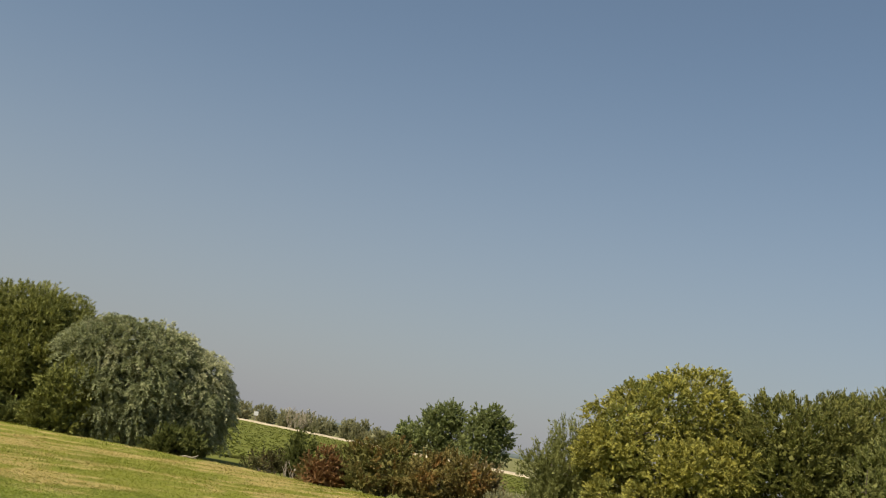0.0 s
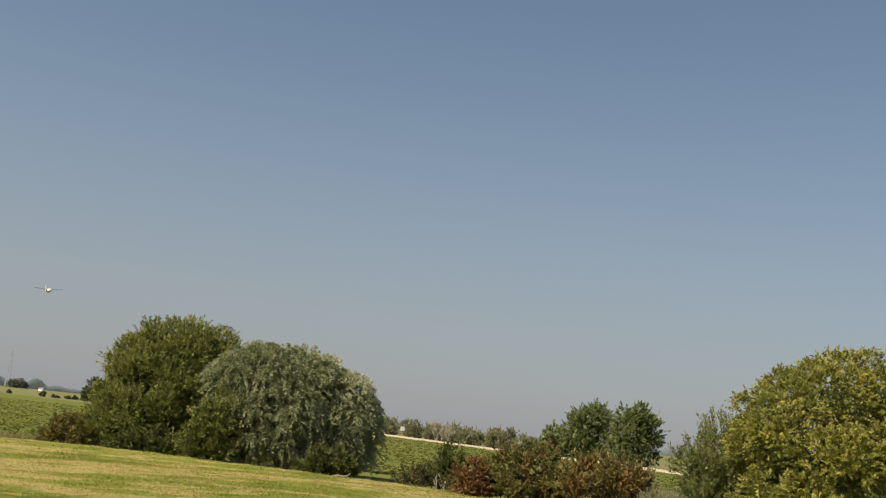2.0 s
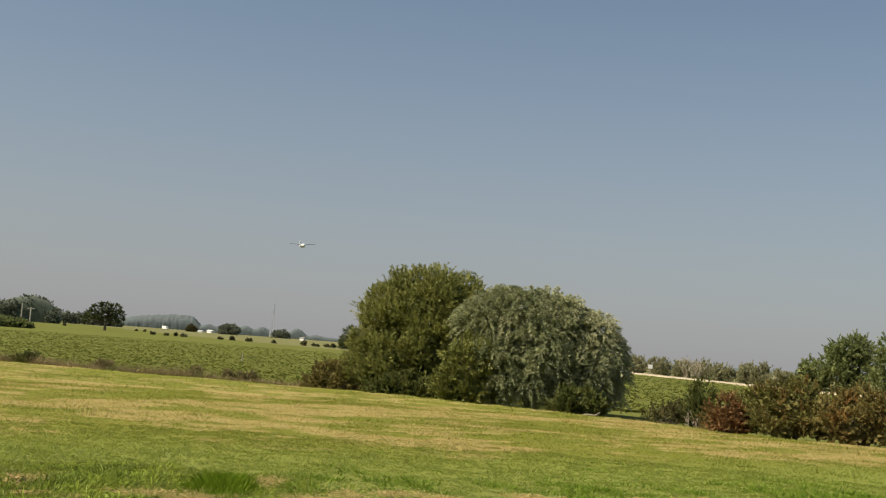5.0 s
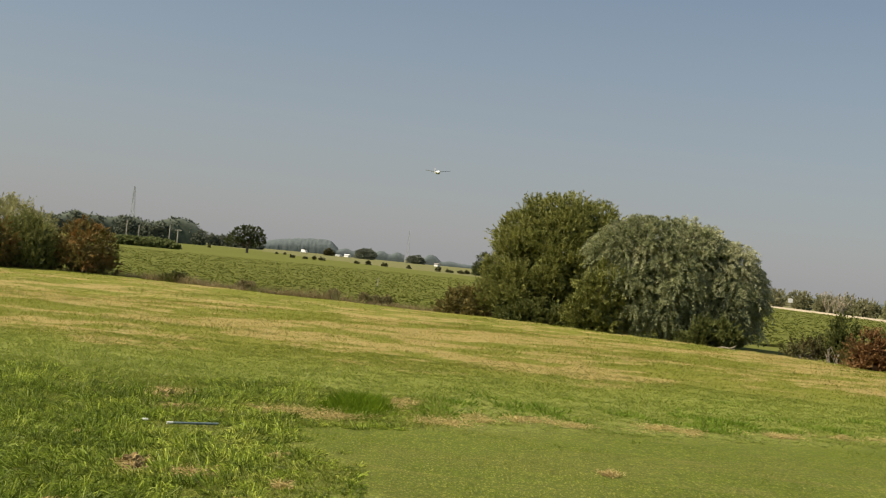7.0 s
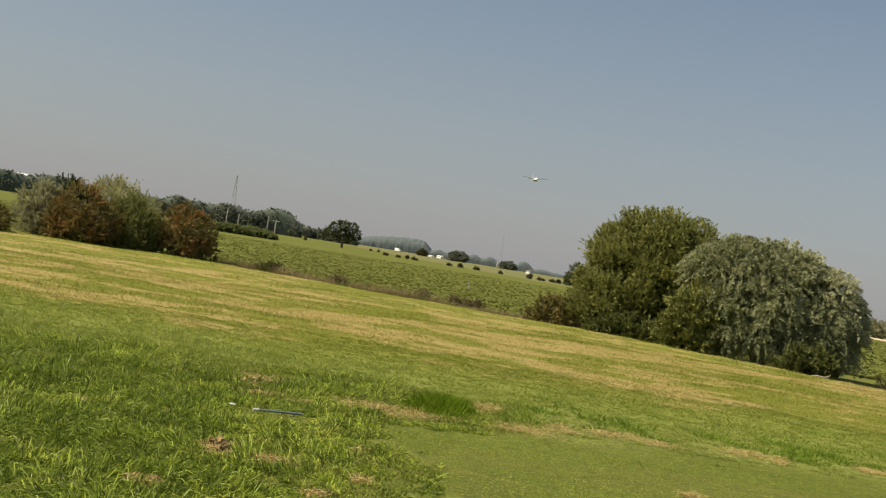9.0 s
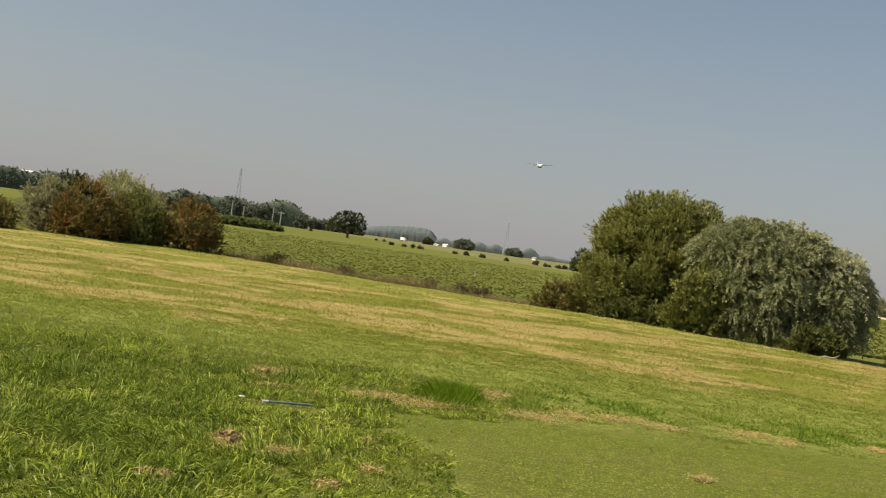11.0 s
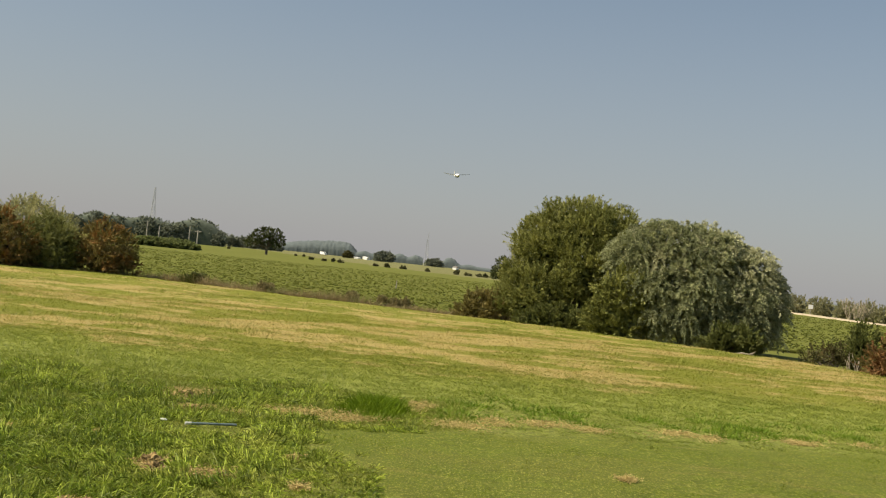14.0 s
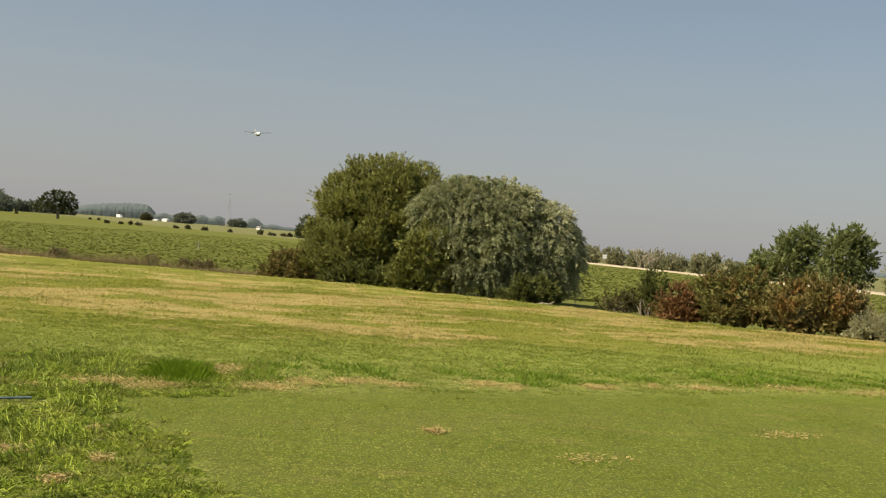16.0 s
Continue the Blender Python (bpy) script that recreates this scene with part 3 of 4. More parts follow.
def build_grass():
    rng = np.random.default_rng(11)
    # close-mown strip
    x, y = sector(rng, 270000, 5.5, 17)
    k = runway(x, y, 0.25, rng)
    x, y = x[k], y[k]
    blades("mown_strip_grass", "close-mown green grass of the flying strip", B_STRIP, rng, x, y, 0.006 + 0.012 * rng.random(len(x)) ** 2 * (1.0 + 0.6 * np.sin(x * 3.1 + 1.7 * np.sin(y * 2.3))), np.full(len(x), 0.007), 1.3)
    # short sward under the tussocks, the shade between tufts put into its darker blades
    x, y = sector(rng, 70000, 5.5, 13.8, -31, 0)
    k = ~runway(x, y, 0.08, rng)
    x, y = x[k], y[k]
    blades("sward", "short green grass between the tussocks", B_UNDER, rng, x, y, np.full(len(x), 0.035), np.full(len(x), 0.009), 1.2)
    # tussocks: blades fan out from the heart of each tuft and arch over
    for count, per, r0, r1, a0, a1, heart, reach in ((3000, 50, 5.8, 15.5, -31, -2, 0.11, 0.128), (1500, 36, 5.8, 15.5, -31, -2, 0.12, 0.07), (7400, 40, 10.8, 19.5, -31, 40, 0.14, 0.062)):
        cx, cy = sector(rng, count, r0, r1, a0, a1)
        k = ~runway(cx, cy, 0.2, rng)
        if per != 40:
            k &= rng.random(count) < smooth01((14.6 - np.hypot(cx, cy) + 0.7 * np.sin(cx * 2.1)) / 3.0)
        k &= ~((np.abs(cx + 2.42) < 0.44) & (np.abs(cy - 9.82) < 0.36))
        for px, py, w, d, dense in SPOTS:
            k &= np.hypot((cx - px) / (w + 0.06), (cy - py - 0.34 * (cx - px)) / (d + 0.10)) > (1.05 if w > 0.3 else 0.7)
        cx, cy = cx[k], cy[k]
        m = len(cx)
        lush = smooth01((-0.7 - cx + 0.1 * (cy - 8)) / 1.6) * smooth01((15.0 - cy) / 3.0)
        big = (0.45 + 0.9 * rng.random(m) ** 2) * (0.75 + 0.5 * lush * (np.sin(cx * 2.3 + cy) * np.sin(cy * 1.9 - cx) > 0))
        own = np.repeat(np.arange(m), per)
        n = m * per
        q, a = np.sqrt(rng.random(n)), rng.uniform(0, 2 * np.pi, n)
        spot = q * heart * big[own]
        x, y = cx[own] + spot * np.cos(a), cy[own] + spot * np.sin(a)
        length = reach * (0.45 + 0.55 * lush[own]) * (0.4 + 0.75 * big[own]) * (0.55 + 0.9 * rng.random(n))
        way = unit(np.stack([np.cos(a) * (0.15 + q), np.sin(a) * (0.15 + q), 0.05 + 0.7 * rng.random(n)], 1) + rng.normal(size=(n, 3)) * 0.42)
        if per != 40:   # neighbouring tufts are combed the same way
            comb = 2.2 * np.sin(0.9 * cx + 0.8 * cy) + 1.6 * np.sin(1.7 * cy - 1.3 * cx + 1.0) + rng.normal(0, 0.5, m)
            way = unit(way * 0.8 + np.stack([np.cos(comb), np.sin(comb), np.full(m, 0.15)], 1)[own] * 0.7)
        way[:, 2] = np.abs(way[:, 2])
        base = np.stack([x, y, ground_height(x, y)], 1)
        shape = bent_blades(base, way, length, 0.005 + 0.006 * rng.random(n), rng) if per != 40 else leaf_tris(base, way, length, 0.008 + 0.006 * rng.random(n), rng)
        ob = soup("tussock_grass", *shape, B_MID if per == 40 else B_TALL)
        tagged(ob, "long tussocky green grass beside the strip", "grass", "", "stuff")
    # round the camera's feet
    x, y = sector(rng, 46000, 0.15, 6.2, -180, 180)
    on = runway(x, y, 0.1, rng) & (y > -30)
    blades("strip_grass", "close-mown green grass of the flying strip", B_TURF, rng, x[on], y[on], np.full(on.sum(), 0.02), np.full(on.sum(), 0.016), 1.4)
    on = ~on
    blades("rough_grass", "long tussocky green grass beside the strip", B_TALL, rng, x[on], y[on], np.full(on.sum(), 0.05), np.full(on.sum(), 0.026), 1.6)
    # dark clump at the strip's corner
    x, y = rng.normal(-1.08, 0.24, 7000), rng.normal(12.5, 0.42, 7000)
    far = np.clip(1.2 - np.hypot((x + 1.08) / 0.55, (y - 12.5) / 0.95), 0.2, 1)
    blades("grass_clump", "dark lush clump of long grass by the strip", plain_clump, rng, x, y, 0.15 * far * (0.7 + 0.5 * np.sin(x * 21) * np.sin(y * 15)), np.full(7000, 0.012), 0.9)
    # lush tufts along the strip's far border
    m, per = 700, 46
    cx = rng.uniform(-1.2, 13, m)
    cy = 11.95 + 0.34 * cx + np.abs(rng.normal(0, 1.0, m))
    k = np.sin(cx * 1.9 + 1.0) + np.sin(cx * 4.3 + cy * 2.1) > -0.3
    for px, py, w, d, dense in SPOTS:
        k &= np.hypot((cx - px) / (w + 0.12), (cy - py - 0.34 * (cx - px)) / (d + 0.16)) > 1.0
    cx, cy = cx[k], cy[k]
    own = np.repeat(np.arange(len(cx)), per)
    n = len(own)
    big = (0.5 + rng.random(len(cx)))[own]
    q, a = np.sqrt(rng.random(n)), rng.uniform(0, 2 * np.pi, n)
    x, y = cx[own] + q * 0.15 * big * np.cos(a), cy[own] + q * 0.15 * big * np.sin(a)
    way = unit(np.stack([np.cos(a) * q, np.sin(a) * q, 0.25 + 0.8 * rng.random(n)], 1) + rng.normal(size=(n, 3)) * 0.35)
    way[:, 2] = np.abs(way[:, 2])
    base = np.stack([x, y, ground_height(x, y)], 1)
    tagged(soup("lush_tufts", *leaf_tris(base, way, 0.068 * big * (0.5 + 0.8 * rng.random(n)), 0.009 + 0.006 * rng.random(n), rng), lush_tuft), "lush green grass tufts along the strip's border", "grass", "", "stuff")
    # the cut field
    x, y = sector(rng, 200000, 14, 31)
    k = (y < edge_y(x)) & ~runway(x, y)
    x, y = x[k], y[k]
    blades("cut_field_grass", "cut hay field with green and straw bands", B_TURF, rng, x, y, np.full(len(x), 0.028), np.full(len(x), 0.016), 1.6)
    x, y = sector(rng, 90000, 30, 50)
    k = y < edge_y(x) + 0.5
    x, y = x[k], y[k]
    blades("far_field_grass", "cut hay field with green and straw bands", B_TURF, rng, x, y, np.full(len(x), 0.030), np.full(len(x), 0.022), 1.6)
    # taller green tufts left standing in the cut field
    m, per = 1300, 40
    cx, cy = sector(rng, m, 14.5, 36, -32, 44)
    k = (cy < edge_y(cx) - 1) & ~runway(cx, cy) & (np.sin(cx * 0.8 + 1.7 * np.sin(cy * 0.45)) + np.sin(cy * 0.9 - cx * 0.3) > 0.1)
    cx, cy = cx[k], cy[k]
    own = np.repeat(np.arange(len(cx)), per)
    n = len(own)
    big = (0.6 + 0.8 * rng.random(len(cx)))[own]
    q, a = np.sqrt(rng.random(n)), rng.uniform(0, 2 * np.pi, n)
    x, y = cx[own] + q * 0.42 * big * np.cos(a), cy[own] + q * 0.22 * big * np.sin(a)
    blades("standing_tufts", "green grass tufts left standing in the cut field", B_MID, rng, x, y, 0.055 * big, np.full(n, 0.016), 0.8)
    # reeds and dry grass of the ditch
    n = 76000
    x = np.concatenate([rng.uniform(-19, 1.0, n - 26000), rng.uniform(-45, -19, 13000), rng.uniform(8.5, 20, 13000)])
    u = 0.7 + 4.6 * rng.random(n) ** 1.2
    y = edge_y(x) + u
    clump = 0.5 + 0.5 * np.sin(x * 1.1 + 2.0 * np.sin(x * 0.37)) * np.sin(u * 1.3 + x * 0.5)
    tall = np.where(x > 2, 0.08 + 0.10 * clump, 0.14 + 0.24 * clump)
    blades("ditch_reeds", "dry brown reeds and grass along the ditch", L_REED, rng, x, y, tall, np.full(n, 0.032), 0.7)


def dry_patches():
    """Raked heaps and bare tufts of dry cuttings beside the strip."""
    rng = np.random.default_rng(77)
    straw = leaf_mat("dry_cuttings", (0.35, 0.270, 0.100), (0.64, 0.505, 0.215), None, 0.5, 6.0)
    for px, py, w, d, dense in SPOTS:
        m = 14
        hx, hy = px + rng.normal(0, 0.42, m) * w, py + rng.normal(0, 0.6, m) * d
        hy += 0.34 * (hx - px)
        n = int((420 + 6000 * w * d) * dense)
        own = rng.integers(m, size=n)
        x, y = hx[own] + rng.normal(0, 0.26, n) * w, hy[own] + rng.normal(0, 0.35, n) * d
        base = np.stack([x, y, ground_height(x, y) + 0.010 + 0.032 * rng.random(n) ** 2], 1)
        way = unit(rng.normal(size=(n, 3)) * np.array([1, 0.8, 0.25]) + np.array([0, 0, 0.10]))
        length = (0.02 + 0.05 * rng.random(n)) * min(1.0, 0.5 + 1.5 * w)
        tagged(soup("dry_cuttings", *leaf_tris(base, way, length, np.full(n, 0.008), rng), straw), "flat scatter of dry straw-coloured grass cuttings", "cuttings", "heaps of cuttings", "stuff")


plain_clump = leaf_mat("lush_blade", (0.066, 0.122, 0.006), (0.165, 0.240, 0.014), None, 0.5, 1.1, 0.3, 0.05)
lush_tuft = leaf_mat("tuft_blade", (0.10, 0.175, 0.014), (0.21, 0.29, 0.030), None, 0.5, 2.0)
build_grass()
dry_patches()


def turf_clod(x, y, w, d, h, seed):
    """A torn-up lump of soil and dead roots."""
    root = thing("turf_clod", (x, y, ground_z(x, y)), "torn brown clod of soil and dead grass", "clod", "torn clods in the grass")
    bm = bmesh.new()
    bmesh.ops.create_icosphere(bm, subdivisions=4, radius=1.0)
    for v in bm.verts:
        n = v.co.copy()
        k = 1 + 0.45 * noise.noise(n * 1.7 + Vector((seed, 0, 0))) + 0.3 * noise.noise(n * 4.5 + Vector((0, seed, 0))) + 0.15 * noise.noise(n * 11)
        v.co = Vector((n.x * w * k, n.y * d * k, max(n.z, -0.4) * h * k))
    part("soil", bm, M_SOIL, root)


for i, (x, y, w, d, h) in enumerate([(-3.08, 11.75, 0.11, 0.12, 0.07), (-2.98, 11.35, 0.09, 0.09, 0.06), (-2.80, 10.95, 0.12, 0.07, 0.045), (-2.34, 10.92, 0.09, 0.06, 0.035), (-2.28, 7.95, 0.09, 0.08, 0.075), (-2.20, 7.75, 0.08, 0.07, 0.06), (-1.80, 7.88, 0.10, 0.06, 0.035), (-2.38, 6.58, 0.07, 0.05, 0.055), (-2.25, 6.62, 0.06, 0.05, 0.05), (-1.32, 7.11, 0.06, 0.04, 0.03)]):
    turf_clod(x, y, w, d, h, 3.7 * i)


def build_crop():
    """Low leafy rosettes in rows, thinning into the far field."""
    rng = np.random.default_rng(5)
    n = 26000
    r = 44 + 150 * rng.random(n) ** 1.7
    a = np.radians(rng.uniform(-31, 33, n))
    x, y = r * np.sin(a), r * np.cos(a)
    c, s = math.cos(0.28), math.sin(0.28)
    v = np.round((x * s + y * c) / 0.75) * 0.75 + rng.normal(0, 0.22, n)
    w = x * c - y * s
    x, y = w * c + v * s, -w * s + v * c
    k = (y > edge_y(x) + 5.2 + 0.8 * np.sin(x * 0.7)) & (y < crop_far(x)) & (x < 60)
    x, y = x[k], y[k]
    n, per = len(x), 7
    own = np.repeat(np.arange(n), per)
    turn = rng.uniform(0, 2 * np.pi, n * per)
    big = (0.7 + 0.6 * rng.random(n))[own]
    way = unit(np.stack([np.cos(turn), np.sin(turn), 0.15 + 0.35 * rng.random(n * per)], 1))
    base = np.stack([x, y, ground_height(x, y)], 1)[own] + way * np.array([0.05, 0.05, 0]) + np.array([0, 0, 0.03])
    face = unit(np.stack([-0.4 * np.cos(turn), -0.4 * np.sin(turn), np.ones(n * per)], 1) + rng.normal(size=(n * per, 3)) * 0.25)
    length = 0.20 * big * (0.6 + 0.7 * rng.random(n * per))
    ob = soup("crop_plants", *leaf_tris(base, way, length, length * 0.75, rng, face), L_CROP)
    tagged(ob, "rows of leafy green crop plants across the field", "crop", "", "stuff")


build_crop()


# ---------------- the two large willows and what grows at their feet ----------------
def lobes_around(rng, w, d, h, n, low=0.35, big=0.62):
    """Rounded lobes that fill a mound w wide, d deep and h high."""
    out = [(0, 0, h * 0.52, w * 0.36, d * 0.38, h * 0.46)]
    for i in range(n):
        a = 2 * math.pi * i / n + rng.uniform(-0.3, 0.3)
        rr = rng.uniform(0.42, 0.78)
        k = rng.uniform(0.65, 1.2)
        cz = h * rng.uniform(low, big)
        out.append((math.cos(a) * w * 0.5 * rr, math.sin(a) * d * 0.5 * rr, cz, w * 0.2 * k, d * 0.2 * k, min(h * 0.28 * k, h - cz)))
    for i in range(n):
        a = 2 * math.pi * i / n + rng.uniform(-0.4, 0.4)
        out.append((math.cos(a) * w * 0.5 * 0.72, math.sin(a) * d * 0.5 * 0.72, h * 0.2, w * 0.17, d * 0.17, h * 0.22))
    return out


def mound(name, az, r, w, h, material, label, category, seed, d=None, n=5, z=None, **kw):
    x, y = P(az, r)
    rng = random.Random(seed)
    return woody(name, x, y, lobes_around(rng, w * 0.86, (d or w * 0.85) * 0.86, h - 0.4 * kw.get("spray", 0.4), n), material, label, category, seed, z=z, **kw)


TREE_Z = -0.05
x, y = P(4.9, 40.0)
woody("willow", x, y, [(0.1, 0, 2.65, 1.8, 1.8, 1.75), (-1.35, 0, 2.7, 0.95, 1.3, 1.1), (1.1, 0, 2.8, 1.15, 1.4, 1.4), (-1.95, 0.1, 1.35, 0.72, 1.1, 0.85), (0.45, 0.1, 3.7, 1.05, 1.0, 0.75), (-0.75, 0, 3.55, 0.85, 0.9, 0.75),
                         (0.0, -1.2, 1.8, 1.5, 0.8, 1.35), (-1.4, -0.9, 1.1, 1.05, 0.8, 0.95), (1.25, -0.9, 1.4, 1.1, 0.8, 1.2), (-2.35, -0.3, 0.7, 0.5, 0.8, 0.6), (1.7, 0.2, 1.4, 0.9, 1.0, 1.3)],
      L_OLIVE, "dense round olive-green willow at the field edge", "tree", 1, count=7200, per=46, spray=0.33, leaf=(0.080, 0.21), lift=0.7, bough=0.50, stems=11, stem_r=0.10, inner=11000, inner_leaf=0.2, droop=0.15, z=TREE_Z,
      fringe=(L_CREST, [(0.45, 0.1, 3.75, 1.05, 1.0, 0.75), (-0.75, 0, 3.6, 0.85, 0.9, 0.75), (1.25, 0.1, 3.2, 1.1, 1.2, 1.1), (-1.5, 0.1, 2.85, 0.95, 1.1, 1.05)], 1100, "lighter shoots along the crest"))
x, y = P(11.2, 38.0)
woody("grey_willow", x, y, [(-1.2, 0, 2.45, 1.45, 1.6, 1.45), (-2.2, 0.2, 2.5, 0.85, 1.2, 1.2), (0.2, 0, 2.3, 1.45, 1.6, 1.5), (1.15, 0, 2.0, 1.05, 1.4, 1.35), (1.95, 0, 1.7, 0.62, 1.1, 0.8), (1.85, 0, 0.95, 0.55, 0.9, 0.75),
                              (-0.3, -1.2, 1.6, 1.45, 0.8, 1.4), (-1.6, -1.0, 1.3, 1.05, 0.7, 1.2), (1.15, -1.0, 1.3, 0.95, 0.8, 1.1), (2.35, 0.1, 2.05, 0.3, 0.6, 0.45)],
      L_GREY, "dense grey-leaved willow with drooping shoots at the field edge", "tree", 2, count=5800, per=46, spray=0.40, leaf=(0.096, 0.20), lift=0.25, spread=0.5, bough=0.44, droop=0.75, stems=10, stem_r=0.10, inner=10000, inner_leaf=0.2, z=TREE_Z,
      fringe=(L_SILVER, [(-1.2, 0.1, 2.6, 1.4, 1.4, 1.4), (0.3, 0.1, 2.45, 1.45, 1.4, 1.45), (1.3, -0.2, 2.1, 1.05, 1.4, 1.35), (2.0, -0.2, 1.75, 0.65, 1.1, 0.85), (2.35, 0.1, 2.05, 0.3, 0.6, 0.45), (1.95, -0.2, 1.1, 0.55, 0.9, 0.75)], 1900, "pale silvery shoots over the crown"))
mound("shrub", 7.25, 36.6, 2.6, 2.25, L_OLIVE, "low green willow shrub between the two willows", "shrub", 3, d=1.4, count=1000, per=34, spray=0.3, z=TREE_Z)
mound("bramble", 12.9, 34.9, 2.0, 0.88, L_GREEN, "low green bramble at the foot of the willow", "shrub", 4, d=1.2, count=420, per=36, spray=0.25, leaf=(0.08, 0.5), z=TREE_Z)
mound("bramble", 3.9, 37.6, 2.8, 0.72, L_GREEN, "low green undergrowth at the foot of the willow", "shrub", 5, d=1.2, count=450, per=36, spray=0.22, leaf=(0.08, 0.5), z=TREE_Z)
mound("hawthorn", 0.3, 39.4, 2.2, 0.98, L_BROWN, "low olive-brown hawthorn bush beside the willow", "shrub", 6, d=1.4, count=420, per=40, spray=0.25, leaf=(0.06, 0.6), z=TREE_Z)

# ---------------- hawthorns to one side ----------------
HAW = dict(leaf=(0.052, 0.55), spray=0.27, lift=0.3, per=58)
mound("hawthorn", -19.4, 46.2, 3.2, 2.12, L_RUST, "round hawthorn bush red with berries at the field edge", "shrub", 21, count=1150, group="hawthorns along the ditch", z=0, **HAW)
mound("shrub", -21.9, 46.0, 2.9, 2.15, L_SHOOT, "green willow shrub between two hawthorns", "shrub", 22, count=1100, per=40, spray=0.34, leaf=(0.085, 0.26), z=0)
mound("hawthorn", -24.4, 45.0, 3.0, 2.35, L_RUST, "tall rust-red hawthorn bush at the field edge", "shrub", 23, count=1250, group="hawthorns along the ditch", z=0, **HAW)
mound("pale_willow", -22.9, 49.0, 4.2, 2.8, L_PALE, "pale silvery-green willow behind the hawthorns", "tree", 24, count=1600, per=40, spray=0.42, leaf=(0.10, 0.22), bough=0.4, z=0)
mound("pale_willow", -26.1, 46.2, 2.1, 2.0, L_SCRUB, "pale grey-green willow shrub beside the hawthorn", "shrub", 25, count=1000, per=40, spray=0.4, leaf=(0.1, 0.22), z=0)
mound("hawthorn", -29.0, 44.5, 2.6, 1.25, L_BROWN, "low brown hawthorn bush at the field edge", "shrub", 26, count=500, group="hawthorns along the ditch", z=0, **HAW)
mound("holly", -25.2, 48.0, 2.2, 2.62, L_DARKG, "dark green holly rising behind the hawthorn", "shrub", 27, count=700, per=36, spray=0.24, leaf=(0.07, 0.5), lift=0.8, z=0)
for i, (az, r, w, h) in enumerate([(-14.6, 44.8, 1.3, 0.40), (-11.0, 44.5, 2.0, 0.17), (-6.6, 43.2, 2.2, 0.17), (-4.4, 42.6, 2.6, 0.19)]):
    mound("bramble", az, r, w, h, L_GREEN if i == 0 else L_BANK, "low bramble on the ditch bank", "shrub", 40 + i, d=1.0, n=4, count=200, per=18, spray=0.2, leaf=(0.07, 0.6), stems=3, stem_r=0.02, inner=100, group="brambles on the ditch bank", z=-0.1)

# ---------------- hawthorns and willows to the other side ----------------
mound("hawthorn", 20.35, 31.2, 1.5, 1.0, L_RED, "small dense brick-red hawthorn bush", "shrub", 61, count=520, group="hawthorns along the ditch", z=0, leaf=(0.05, 0.55), spray=0.20, per=40)
mound("hawthorn", 23.5, 31.6, 3.2, 1.55, L_HAW, "broad green and red hawthorn bush", "shrub", 62, d=2.2, count=1150, group="hawthorns along the ditch", z=0, **HAW)
mound("hawthorn", 26.9, 31.3, 3.2, 1.55, L_RUST, "broad green and red hawthorn bush", "shrub", 63, d=2.1, count=1050, group="hawthorns along the ditch", z=0, **HAW)
mound("shrub", 28.8, 31.6, 1.2, 1.2, L_REED, "thin brown half-bare shrub beside the hawthorn", "shrub", 64, count=260, per=14, spray=0.4, lift=1.1, z=0)
mound("bramble", 29.7, 30.4, 1.6, 0.62, L_SCRUB, "low pale grey-green weeds by the ditch", "shrub", 65, count=320, per=22, spray=0.25, leaf=(0.07, 0.2), lift=0.9, z=0)
mound("bramble", 17.6, 33.5, 1.7, 0.6, L_BRAMBLE, "dark half-bare bramble tangle on the bank", "shrub", 66, d=1.0, count=260, per=15, spray=0.3, leaf=(0.06, 0.5), stems=26, stem_r=0.016, inner=120, z=0)
mound("shrub", 19.0, 33.5, 0.9, 1.35, L_GREEN, "slender green shrub beside the red hawthorn", "shrub", 67, count=190, per=16, spray=0.3, lift=1.0, z=0)
x, y = P(37.6, 32.8)
woody("golden_willow", x, y, [(0.7, 0, 3.65, 1.1, 1.3, 1.35), (-0.4, 0, 3.5, 1.0, 1.2, 1.25), (1.55, 0, 3.45, 0.9, 1.2, 1.25), (-1.35, 0, 3.0, 0.95, 1.2, 1.2), (-2.2, -0.3, 2.1, 0.75, 1.0, 1.2), (2.35, 0, 2.8, 0.85, 1.1, 1.3), (-1.95, 0, 2.75, 0.75, 1.0, 1.0), (0.1, 0.1, 2.3, 1.6, 1.3, 1.4),
                                (-0.6, -1.45, 2.05, 1.15, 0.7, 0.7), (0.9, -1.45, 2.25, 1.0, 0.7, 0.72), (-1.45, -1.4, 0.75, 0.7, 0.6, 0.6), (0.25, -1.6, 0.72, 0.66, 0.5, 0.58), (1.8, -1.35, 0.95, 0.75, 0.6, 0.72), (2.4, -0.6, 1.05, 0.7, 0.9, 0.96), (-2.4, -0.6, 0.75, 0.6, 0.8, 0.7), (-0.3, 0.2, 1.0, 1.6, 0.9, 0.9), (1.2, 0.2, 1.0, 1.2, 0.9, 0.9)],
      L_GOLD, "broad golden-yellow willow at the field edge", "tree", 71, count=8600, per=42, spray=0.31, leaf=(0.068, 0.34), lift=0.35, bough=0.52, full=1.12, stems=15, stem_r=0.10, inner_leaf=0.15, inner=9000, droop=0.25, z=0)
mound("shrub", 32.9, 32.4, 2.6, 2.95, L_SHOOT, "slender grey-green willow shrub beside the golden willow", "shrub", 72, d=1.8, count=1300, per=36, spray=0.42, leaf=(0.09, 0.24), lift=0.9, z=0)
x, y = P(45.0, 34.0)
